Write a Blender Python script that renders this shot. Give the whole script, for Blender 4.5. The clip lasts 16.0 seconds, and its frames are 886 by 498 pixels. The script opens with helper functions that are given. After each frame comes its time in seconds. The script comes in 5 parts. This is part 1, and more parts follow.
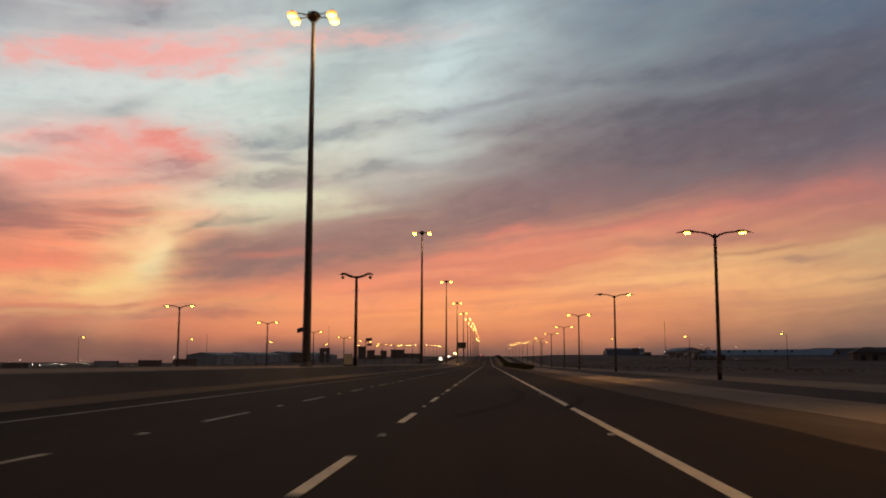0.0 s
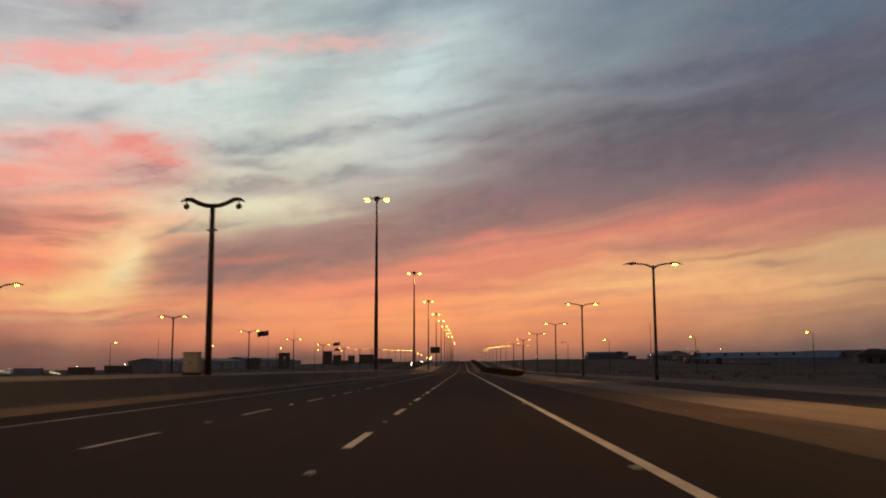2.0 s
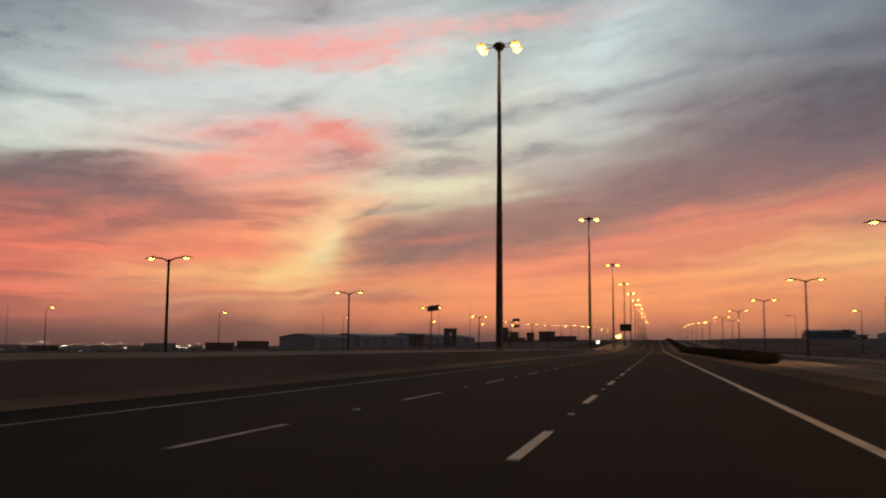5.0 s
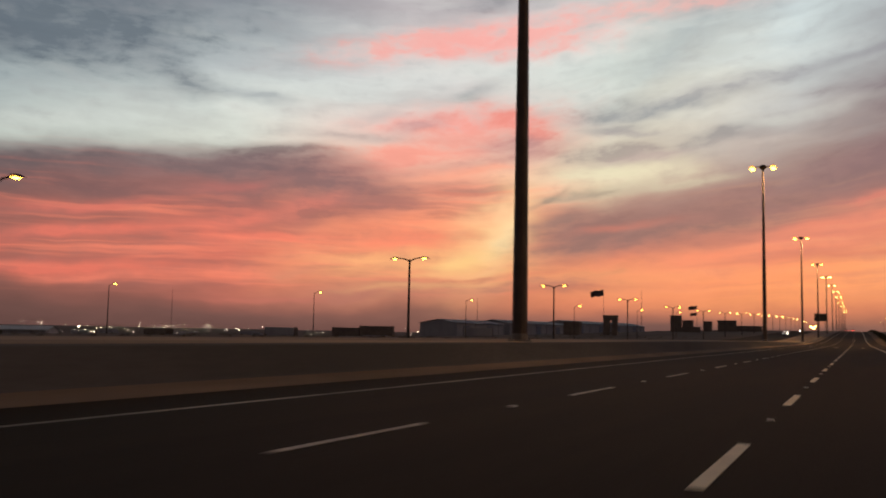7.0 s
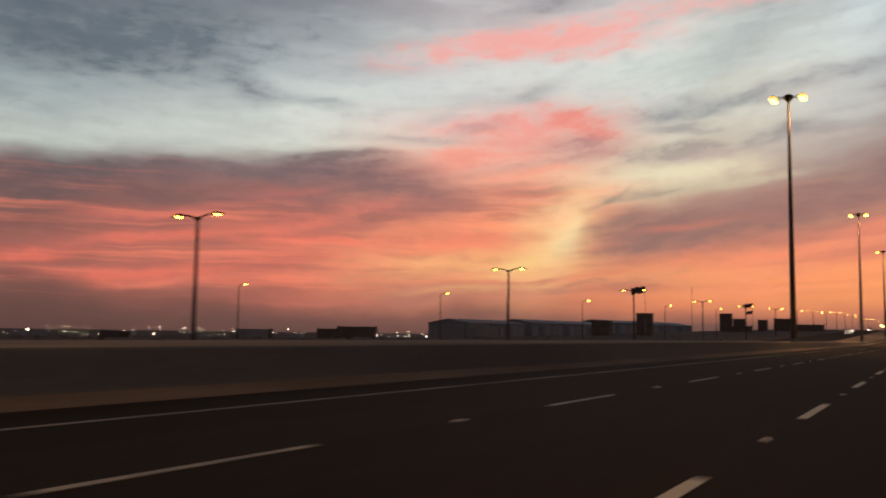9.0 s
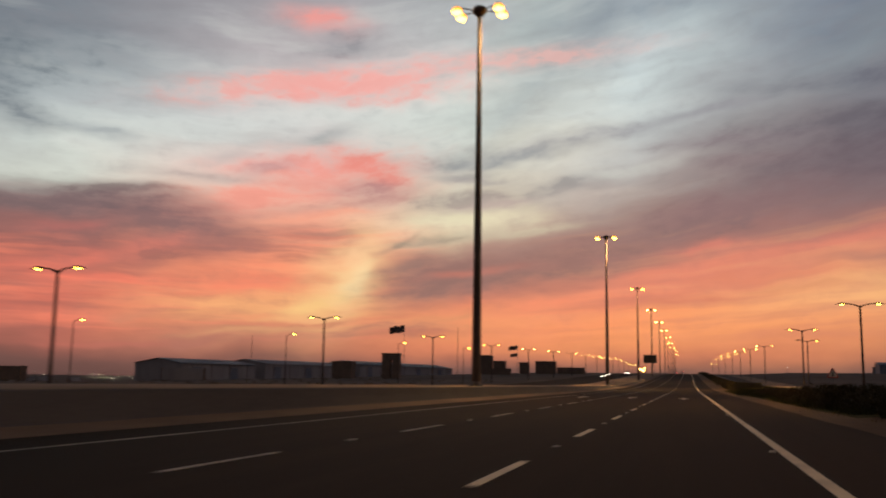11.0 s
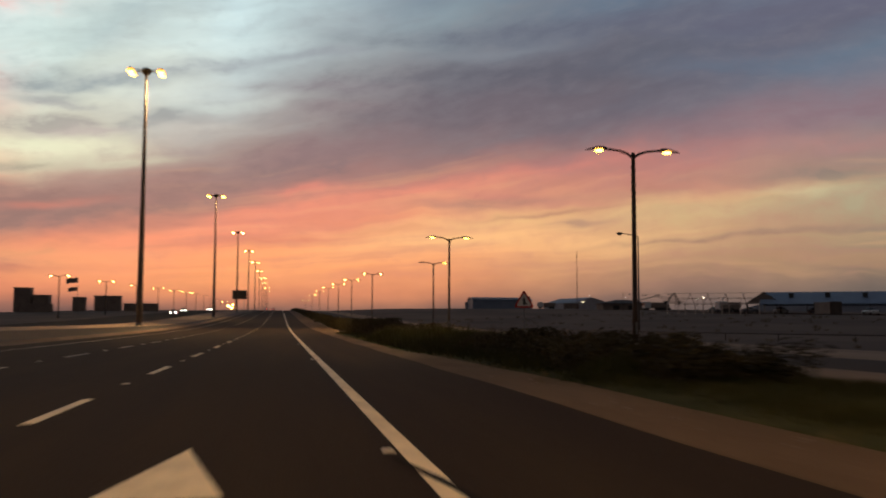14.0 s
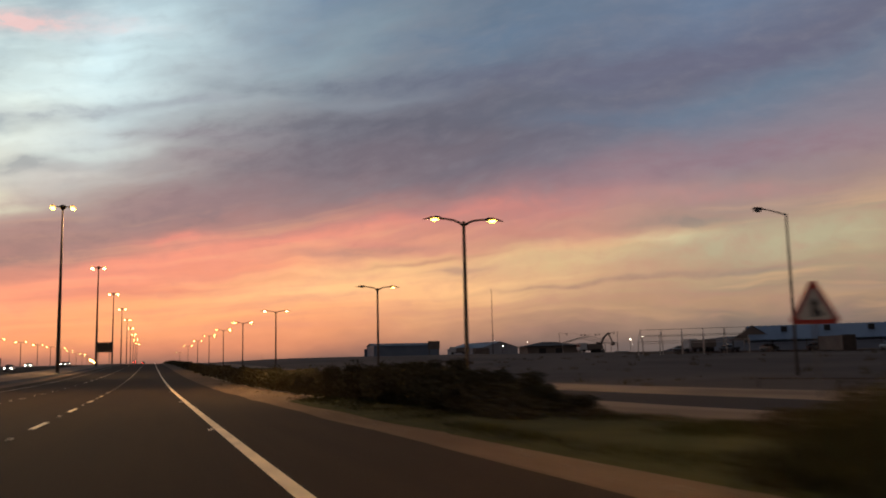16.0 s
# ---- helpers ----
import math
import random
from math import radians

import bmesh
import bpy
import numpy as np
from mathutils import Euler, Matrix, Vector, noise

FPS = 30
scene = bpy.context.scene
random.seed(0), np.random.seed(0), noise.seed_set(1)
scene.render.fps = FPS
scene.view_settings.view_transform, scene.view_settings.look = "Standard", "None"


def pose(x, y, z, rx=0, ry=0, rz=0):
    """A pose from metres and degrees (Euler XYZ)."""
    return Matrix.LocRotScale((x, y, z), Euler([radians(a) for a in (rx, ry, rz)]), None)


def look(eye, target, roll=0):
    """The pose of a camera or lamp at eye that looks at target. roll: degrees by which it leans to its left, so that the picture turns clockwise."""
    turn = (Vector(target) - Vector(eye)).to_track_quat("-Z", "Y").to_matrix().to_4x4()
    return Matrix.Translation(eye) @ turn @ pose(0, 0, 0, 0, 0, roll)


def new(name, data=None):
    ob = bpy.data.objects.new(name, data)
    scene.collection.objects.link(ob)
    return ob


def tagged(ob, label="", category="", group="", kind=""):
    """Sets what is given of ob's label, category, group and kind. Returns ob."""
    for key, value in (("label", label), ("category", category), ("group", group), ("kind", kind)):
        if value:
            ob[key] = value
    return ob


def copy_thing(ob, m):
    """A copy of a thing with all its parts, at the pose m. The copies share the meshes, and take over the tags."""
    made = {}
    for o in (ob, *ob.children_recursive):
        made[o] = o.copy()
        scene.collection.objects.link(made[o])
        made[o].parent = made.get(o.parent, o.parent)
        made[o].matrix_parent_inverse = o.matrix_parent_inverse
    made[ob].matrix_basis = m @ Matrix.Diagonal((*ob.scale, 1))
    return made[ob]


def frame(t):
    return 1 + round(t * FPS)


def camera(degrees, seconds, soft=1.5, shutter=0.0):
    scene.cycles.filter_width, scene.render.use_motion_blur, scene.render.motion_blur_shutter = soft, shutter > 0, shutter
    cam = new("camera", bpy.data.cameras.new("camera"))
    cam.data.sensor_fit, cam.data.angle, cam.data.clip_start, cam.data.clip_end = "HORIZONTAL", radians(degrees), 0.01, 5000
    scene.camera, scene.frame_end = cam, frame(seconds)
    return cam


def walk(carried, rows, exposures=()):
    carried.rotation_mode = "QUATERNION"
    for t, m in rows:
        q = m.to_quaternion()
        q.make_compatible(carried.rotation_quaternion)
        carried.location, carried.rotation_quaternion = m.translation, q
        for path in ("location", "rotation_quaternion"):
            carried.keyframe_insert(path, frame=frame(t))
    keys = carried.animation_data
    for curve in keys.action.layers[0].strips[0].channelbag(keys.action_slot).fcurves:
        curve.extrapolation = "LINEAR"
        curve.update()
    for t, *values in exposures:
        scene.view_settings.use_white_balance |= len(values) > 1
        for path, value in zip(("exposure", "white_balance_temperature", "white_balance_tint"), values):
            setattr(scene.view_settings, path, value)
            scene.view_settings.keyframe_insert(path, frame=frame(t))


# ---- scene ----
cam = camera(52.0, 16.0, soft=1.9, shutter=0.5)
PATH = [
    (0.0, (-0.249, -1.131, 1.085), (-0.3462, 0.8506, 1.3344), 0.15),
    (0.5, (-0.201, 8.941, 1.085), (-0.2796, 10.9241, 1.3340), 0.10),
    (1.0, (-0.226, 19.013, 1.085), (-0.2922, 20.9968, 1.3289), 0.39),
    (1.5, (-0.251, 28.982, 1.085), (-0.3283, 30.9638, 1.3396), 0.40),
    (2.0, (-0.238, 38.910, 1.085), (-0.2798, 40.8922, 1.3462), -0.18),
    (2.5, (-0.232, 48.746, 1.085), (-0.3277, 50.7210, 1.3841), 0.04),
    (3.0, (-0.280, 58.524, 1.085), (-0.3888, 60.4996, 1.3793), -0.12),
    (3.5, (-0.334, 68.169, 1.085), (-0.4902, 70.1426, 1.3648), 0.20),
    (4.0, (-0.359, 77.719, 1.085), (-0.6134, 79.6846, 1.3491), 0.63),
    (4.5, (-0.395, 87.208, 1.085), (-0.7478, 89.1631, 1.3147), 0.40),
    (7.0, (-0.751, 134.657, 1.085), (-1.5774, 136.4690, 1.2683), 1.13),
    (7.5, (-0.718, 144.194, 1.085), (-1.6391, 145.9609, 1.2558), 0.70),
    (8.0, (-0.577, 153.797, 1.085), (-1.6113, 155.5016, 1.2360), 0.04),
    (10.5, (0.222, 203.131, 1.085), (-0.4034, 205.0112, 1.3591), 1.35),
    (11.0, (0.329, 213.133, 1.085), (-0.1861, 215.0444, 1.3708), 0.85),
    (11.5, (0.445, 223.291, 1.085), (0.0705, 225.2360, 1.3627), 0.75),
    (12.0, (0.572, 233.462, 1.085), (0.4179, 235.4428, 1.3136), 0.36),
    (12.5, (0.652, 243.712, 1.085), (0.6024, 245.6984, 1.3095), 0.23),
    (13.0, (0.695, 254.121, 1.085), (0.7439, 256.1093, 1.2990), 0.17),
    (13.5, (0.709, 264.679, 1.085), (0.9120, 266.6594, 1.2777), 0.50),
    (14.0, (0.715, 275.366, 1.085), (1.0652, 277.3285, 1.2447), 0.19),
    (14.5, (0.682, 286.141, 1.085), (1.1177, 288.0882, 1.2279), -0.07),
    (15.0, (0.589, 296.991, 1.085), (1.1186, 298.9121, 1.2552), -0.65),
    (15.5, (0.535, 307.878, 1.085), (1.1397, 309.7711, 1.3088), -1.53),
    (16.0, (0.500, 318.787, 1.085), (1.1076, 320.6737, 1.3483), -1.27),
]
walk(cam, [(t, look(eye, target, roll)) for t, eye, target, roll in PATH],
     exposures=[(0, 0.08, 6450, 9), (4.5, 0.08, 6550, 11), (7.0, 0.14, 6700, 15), (8.2, 0.1, 6700, 15), (10.5, 0.06, 6700, 15), (11.5, 0.04, 6650, 14), (12.5, -0.02, 6450, 9),
                (13.0, -0.06, 6400, 7), (13.5, -0.08, 6350, 5), (14.0, 0.26, 6250, 6), (14.5, 0.42, 6150, 6), (15.0, 0.46, 6100, 6), (15.5, 0.4, 6100, 6), (16.0, 0.42, 6100, 6)])

# ---- dusk sky: the only large light ----
scene.view_settings.exposure = 0.0


def lin(r, g, b):
    """Display colour 0-255 to linear."""
    return tuple(((c / 255 + 0.055) / 1.055) ** 2.4 if c > 10 else c / 255 / 12.92 for c in (r, g, b))


class Graph:
    """Small helper that writes node arithmetic."""

    def __init__(self, tree):
        self.tree = tree

    def put(self, socket, value):
        if isinstance(value, bpy.types.NodeSocket):
            self.tree.links.new(value, socket)
        else:
            socket.default_value = value

    def math(self, op, *values):
        n = self.tree.nodes.new("ShaderNodeMath")
        n.operation = op
        for s, v in zip(n.inputs, values):
            self.put(s, v)
        return n.outputs[0]

    def add(self, a, b):
        return self.math("ADD", a, b)

    def sub(self, a, b):
        return self.math("SUBTRACT", a, b)

    def mul(self, a, b):
        return self.math("MULTIPLY", a, b)

    def step(self, v, lo, hi):
        n = self.tree.nodes.new("ShaderNodeMapRange")
        n.interpolation_type = "SMOOTHSTEP"
        if lo > hi:
            lo, hi, n.inputs[3].default_value, n.inputs[4].default_value = hi, lo, 1.0, 0.0
        self.put(n.inputs[0], v)
        n.inputs[1].default_value, n.inputs[2].default_value = lo, hi
        return n.outputs[0]

    def vec(self, x, y, z=0.0):
        n = self.tree.nodes.new("ShaderNodeCombineXYZ")
        for s, v in zip(n.inputs, (x, y, z)):
            self.put(s, v)
        return n.outputs[0]

    def noise(self, v, scale=1.0, detail=5.0, rough=0.55, warp=0.0):
        n = self.tree.nodes.new("ShaderNodeTexNoise")
        self.put(n.inputs["Vector"], v)
        n.inputs["Scale"].default_value, n.inputs["Detail"].default_value = scale, detail
        n.inputs["Roughness"].default_value, n.inputs["Distortion"].default_value = rough, warp
        return n.outputs[0]

    def mix(self, f, a, b):
        n = self.tree.nodes.new("ShaderNodeMix")
        n.data_type = "RGBA"
        self.put(n.inputs[0], f)
        for s, v in ((n.inputs[6], a), (n.inputs[7], b)):
            self.put(s, (*v, 1.0) if isinstance(v, tuple) else v)
        return n.outputs[2]

    def ramp(self, v, stops):
        n = self.tree.nodes.new("ShaderNodeValToRGB")
        self.put(n.inputs[0], v)
        els = n.color_ramp.elements
        while len(els) < len(stops):
            els.new(0.5)
        for el, (p, c) in zip(els, stops):
            el.position, el.color = p, (*c, 1.0)
        return n.outputs[0]


world = bpy.data.worlds.new("dusk_sky")
scene.world = world
world.use_nodes = True
wt = world.node_tree
wt.nodes.clear()
g = Graph(wt)
sep = wt.nodes.new("ShaderNodeSeparateXYZ")
wt.links.new(wt.nodes.new("ShaderNodeTexCoord").outputs["Generated"], sep.inputs[0])
# azimuth to the left of the road's direction, and elevation, in degrees
az = g.mul(g.math("ARCTAN2", g.mul(sep.outputs[0], -1.0), sep.outputs[1]), 57.2958)
el = g.mul(g.math("ARCSINE", sep.outputs[2]), 57.2958)

# cloud grain. Over the right half the streaks fan out from the place where the sun went down.
held = g.math("MINIMUM", g.math("MAXIMUM", az, -50.0), 14.0)
spread_by = g.math("DIVIDE", 30.0, g.sub(30.0, held))
warp_a = g.sub(g.noise(g.vec(g.mul(az, 0.16), g.mul(el, 0.36)), 1.0, 3.0, 0.5), 0.5)
warp_b = g.sub(g.noise(g.vec(g.mul(az, 0.16), g.mul(el, 0.40), 7.3), 1.0, 3.0, 0.5), 0.5)
a2 = g.add(az, g.mul(warp_a, 5.0))
e2 = g.add(el, g.mul(warp_b, 2.0))
flow = g.mul(e2, spread_by)
lean = g.mul(g.math("MINIMUM", g.math("MAXIMUM", az, -26.0), 22.0), g.mul(g.math("MINIMUM", el, 12.0), 0.016))
drift = g.add(g.add(el, g.mul(warp_b, 1.1)), lean)
streak = g.noise(g.vec(g.mul(az, 0.13), g.mul(drift, 0.80), 3.1), 1.0, 5.0, 0.52, 0.0)
fine = g.noise(g.vec(g.mul(az, 0.50), g.mul(drift, 1.55), 2.2), 1.0, 6.0, 0.60, 0.0)
bars = g.noise(g.vec(g.mul(az, 0.085), g.mul(drift, 1.7), 4.4), 1.0, 4.0, 0.5, 0.0)
puff = g.noise(g.vec(g.mul(az, 0.62), g.mul(e2, 1.0), 5.9), 1.0, 6.0, 0.60, 0.1)
grain = g.add(g.mul(fine, 0.55), g.mul(puff, 0.45))


def both(*masks):
    m = masks[0]
    for k in masks[1:]:
        m = g.mul(m, k)
    return m


def lay(mask, amount, colour):
    """One more layer of cloud over the sky."""
    global sky
    sky = g.mix(g.mul(mask, amount), sky, lin(*colour))


def climb(side, rows):
    """Sky colours at one azimuth, from rows of elevation in degrees and a display colour."""
    k = 30.0 / (30.0 - min(14.0, side))
    return g.ramp(g.math("DIVIDE", g.add(flow, 4.0), 66.0), [((e * k + 4) / 66, lin(*c)) for e, c in rows])


# clear sky and broad cloud by azimuth, from the left round to the right
COLUMNS = [
    (52, [(-1, (78, 58, 58)), (1, (102, 71, 69)), (2.3, (118, 78, 74)), (3.4, (150, 86, 78)), (4.4, (160, 91, 82)), (6.1, (134, 88, 85)), (7.8, (110, 86, 88)),
          (9.5, (106, 93, 98)), (10.7, (178, 192, 188)), (14, (160, 177, 179)), (17, (102, 116, 126)), (24, (95, 108, 120)), (30, (70, 78, 88))]),
    (38, [(-1, (84, 62, 62)), (0.8, (112, 77, 74)), (1.9, (150, 89, 80)), (2.8, (196, 104, 86)), (4, (218, 112, 90)), (5.8, (212, 109, 91)), (7.5, (194, 106, 94)),
          (8.9, (164, 102, 98)), (10.1, (140, 116, 116)), (11.2, (194, 200, 192)), (12.8, (212, 222, 213)), (16.3, (190, 204, 205)), (20, (132, 142, 150)), (28, (84, 96, 108))]),
    (24, [(-1, (90, 66, 66)), (1.2, (136, 90, 81)), (2.2, (196, 122, 93)), (3.3, (236, 164, 108)), (4.7, (254, 184, 122)), (6, (254, 164, 114)), (7.5, (250, 150, 112)),
          (9.2, (248, 166, 134)), (11, (240, 190, 166)), (12.8, (226, 190, 178)), (14.4, (208, 212, 208)), (17.7, (204, 214, 212)), (20, (190, 186, 188)), (29, (96, 108, 122))]),
    (14, [(-1, (92, 68, 68)), (0.4, (112, 79, 76)), (1, (150, 98, 85)), (2, (214, 130, 90)), (3.1, (249, 160, 96)), (4.5, (236, 134, 96)), (5.3, (186, 120, 106)),
          (6.4, (166, 122, 115)), (7.6, (184, 142, 127)), (8.8, (224, 205, 175)), (11, (222, 214, 188)), (14, (200, 212, 204)), (17.5, (206, 222, 216)), (21, (190, 198, 198)), (28, (110, 124, 136))]),
    (3, [(-1, (98, 72, 70)), (0.5, (128, 88, 80)), (1.4, (190, 118, 86)), (2.5, (243, 154, 87)), (3.9, (250, 154, 92)), (5, (228, 130, 98)), (6, (230, 131, 104)),
         (7.1, (192, 122, 108)), (8.5, (160, 119, 115)), (10, (164, 139, 132)), (12, (174, 164, 158)), (14, (186, 190, 187)), (17, (196, 210, 209)), (19, (198, 215, 216)), (24, (140, 155, 165)), (34, (92, 106, 122))]),
    (-10, [(-1, (104, 80, 78)), (0.5, (110, 82, 78)), (1.3, (154, 102, 83)), (2.3, (212, 133, 87)), (3.7, (240, 158, 100)), (5.1, (242, 172, 114)), (6.5, (230, 156, 110)),
           (7.9, (214, 128, 104)), (8.9, (182, 115, 105)), (10.3, (138, 107, 108)), (12, (120, 101, 106)), (13.7, (113, 105, 111)), (15.8, (120, 119, 125)), (19.3, (130, 142, 150)), (23, (105, 121, 139)), (38, (74, 86, 104))]),
    (-22, [(-1, (104, 84, 84)), (0.6, (98, 80, 80)), (1.3, (114, 89, 85)), (2.3, (150, 109, 93)), (3.5, (188, 136, 101)), (5.1, (216, 163, 114)), (6.7, (210, 160, 115)),
           (8, (190, 130, 107)), (9.3, (184, 114, 105)), (10.7, (146, 105, 106)), (12.1, (112, 97, 105)), (13.4, (95, 91, 103)), (15.3, (93, 90, 101)), (17.4, (94, 95, 108)), (20, (93, 107, 125)), (44, (66, 76, 94))]),
    (-36, [(-1, (100, 84, 84)), (1.4, (96, 85, 85)), (2.4, (114, 96, 90)), (3.7, (140, 115, 99)), (5.4, (156, 132, 108)), (7.1, (160, 134, 110)), (8.8, (154, 126, 113)),
           (10.1, (144, 117, 115)), (11.8, (130, 113, 120)), (13.8, (117, 109, 120)), (15.5, (95, 107, 124)), (17.5, (94, 92, 109)), (21.5, (95, 108, 130)), (50, (62, 72, 90))]),
]
sky = climb(*COLUMNS[0])
for (az_left, _), (az_right, rows) in zip(COLUMNS, COLUMNS[1:]):
    blend = g.tree.nodes.new("ShaderNodeMapRange")
    g.put(blend.inputs[0], a2)
    blend.inputs[1].default_value, blend.inputs[2].default_value = az_left, az_right
    sky = g.mix(blend.outputs[0], sky, climb(az_right, rows))

# finer streaks everywhere
low = both(g.step(el, 11.5, 8.0), g.step(el, 1.8, 3.4))
lay(both(g.step(el, 7.5, 11.0), g.step(streak, 0.40, 0.74)), 0.20, (116, 110, 117))
lay(both(g.step(el, 10.0, 13.0), g.step(az, -6.0, 6.0), g.step(streak, 0.50, 0.28)), 0.25, (212, 220, 214))
lay(both(low, g.step(az, 12.0, 22.0), g.step(streak, 0.36, 0.66)), 0.65, (132, 90, 89))
lay(both(low, g.step(az, 12.0, 22.0), g.step(bars, 0.46, 0.72)), 0.55, (250, 126, 94))
lay(both(low, g.step(az, 16.0, 6.0), g.step(bars, 0.44, 0.70)), 0.30, (170, 110, 101))
lay(both(low, g.step(az, 16.0, 6.0), g.step(bars, 0.52, 0.30)), 0.20, (248, 176, 118))
lay(both(g.step(el, 7.0, 10.0), g.step(el, 30.0, 20.0), g.step(grain, 0.44, 0.74)), 0.26, (120, 114, 119))
lay(both(low, g.step(grain, 0.44, 0.72)), 0.28, (158, 104, 97))
lay(both(g.step(el, 0.6, 1.8), g.step(el, 6.0, 3.0), g.step(az, -18.0, -4.0), g.step(az, 26.0, 16.0)), 0.20, (246, 118, 70))
point = g.vec(g.mul(a2, -1.0), e2, 1.0)
rags = g.sub(grain, 0.5)


def across(x, y, z):
    n = wt.nodes.new("ShaderNodeVectorMath")
    n.operation = "DOT_PRODUCT"
    wt.links.new(point, n.inputs[0])
    n.inputs[1].default_value = (x, y, z)
    return n.outputs["Value"]


def stroke(right, up, half_length, half_depth, tilt, amount, colour, soft, rag):
    """One brushed cloud: its middle, half sizes and tilt in degrees, its strength, display colour, soft rim and raggedness."""
    global sky
    c, s = math.cos(radians(tilt)), math.sin(radians(tilt))
    u = across(c / half_length, s / half_length, -(c * right + s * up) / half_length)
    v = across(-s / half_depth, c / half_depth, (s * right - c * up) / half_depth)
    r = g.math("MULTIPLY_ADD", rags, 2.4 * rag, g.math("MULTIPLY_ADD", v, v, g.mul(u, u)))
    mask = g.math("POWER", 0.36 + 0.1 * (soft - 1.2), g.math("MAXIMUM", r, 0.0))
    sky = g.mix(g.mul(mask, amount), sky, lin(*colour))



# grey cloud high on the left
stroke(-48.9, 17.2, 10.9, 2.64, 4, 0.85, (91, 105, 116), 1.3, 1.6)
stroke(-40.7, 15.1, 2.2, 0.92, -19, 0.7, (99, 110, 120), 1.3, 1.6)
stroke(-36.8, 14.2, 1.8, 0.32, -11, 0.6, (145, 155, 160), 1.3, 1.6)
stroke(-55.2, 13.2, 2.9, 0.56, -16, 0.5, (134, 147, 151), 1.3, 1.6)
stroke(-48.0, 11.8, 6.3, 0.70, 7, 0.5, (200, 211, 206), 1.3, 1.6)
# bank on the left with a wispy top
stroke(-50.6, 9.4, 8.9, 0.56, 4, 0.7, (97, 89, 95), 1.3, 1.6)
stroke(-53.7, 8.1, 5.8, 1.06, 1, 0.6, (105, 87, 92), 1.3, 1.6)
stroke(-45.1, 8.3, 3.4, 0.49, -4, 0.6, (116, 87, 91), 1.3, 1.6)
stroke(-35.0, 10.9, 4.6, 0.39, 1, 0.75, (118, 110, 110), 1.0, 2.2)
stroke(-31.6, 9.4, 6.6, 0.84, -2, 0.75, (145, 106, 108), 1.3, 1.6)
stroke(-36.6, 7.7, 2.6, 0.84, -1, 0.75, (143, 95, 95), 1.3, 1.6)
# red streaks and the dusk between them
stroke(-53.9, 4.2, 2.9, 0.39, 10, 0.8, (219, 102, 85), 1.3, 1.6)
stroke(-46.1, 7.1, 4.0, 0.39, 8, 0.75, (209, 105, 92), 1.3, 1.6)
stroke(-46.7, 5.5, 5.0, 0.39, 4, 0.75, (227, 108, 89), 1.3, 1.6)
stroke(-47.4, 3.5, 5.7, 0.46, 2, 0.8, (223, 105, 85), 1.3, 1.6)
stroke(-45.0, 3.0, 3.3, 0.28, 4, 0.7, (229, 116, 92), 1.3, 1.6)
stroke(-37.8, 8.6, 2.4, 0.39, 5, 0.75, (221, 106, 97), 1.3, 1.6)
stroke(-32.7, 7.7, 2.3, 0.46, 18, 0.85, (244, 124, 101), 1.3, 1.6)
stroke(-37.1, 6.8, 2.5, 0.39, 11, 0.65, (235, 116, 95), 1.3, 1.6)
stroke(-55.2, 5.9, 3.6, 0.60, 6, 0.65, (134, 85, 83), 1.3, 1.6)
stroke(-55.6, 2.9, 3.1, 0.46, -1, 0.65, (114, 75, 73), 1.3, 1.6)
stroke(-37.4, 4.5, 2.4, 0.42, 7, 0.5, (199, 101, 85), 1.3, 1.6)
stroke(-35.7, 5.8, 3.9, 0.35, 3, 0.6, (241, 114, 89), 1.3, 1.6)
stroke(-37.1, 3.4, 3.1, 0.32, 3, 0.6, (242, 124, 93), 1.3, 1.6)
stroke(-30.3, 5.2, 3.5, 0.28, 2, 0.5, (218, 106, 87), 1.3, 1.6)
stroke(-27.8, 6.5, 3.9, 0.77, 3, 0.6, (244, 134, 99), 1.3, 1.6)
stroke(-35.5, 2.1, 4.7, 0.21, 2, 0.65, (190, 103, 89), 1.3, 1.6)
stroke(-34.2, 3.5, 1.5, 0.35, 4, 0.55, (190, 128, 103), 1.3, 1.6)
# glow where the sun went down
stroke(-26.1, 4.8, 4.9, 1.06, 5, 0.75, (247, 171, 112), 1.3, 1.6)
stroke(-21.3, 6.0, 3.0, 1.62, 50, 0.92, (247, 202, 141), 1.5, 0.9)
stroke(-20.7, 6.3, 1.8, 0.92, 58, 0.8, (247, 221, 171), 1.5, 0.9)
stroke(-23.2, 4.6, 2.1, 0.46, 10, 0.75, (247, 200, 128), 1.3, 1.6)
stroke(-20.7, 7.9, 1.3, 0.56, 25, 0.7, (247, 196, 151), 1.3, 1.6)
stroke(-24.5, 3.1, 3.4, 0.25, 12, 0.75, (229, 171, 112), 1.3, 1.6)
stroke(-25.0, 3.4, 4.5, 0.21, 3, 0.55, (208, 122, 95), 1.3, 1.6)
stroke(-14.9, 3.8, 1.5, 0.21, 8, 0.6, (208, 145, 102), 1.3, 1.6)
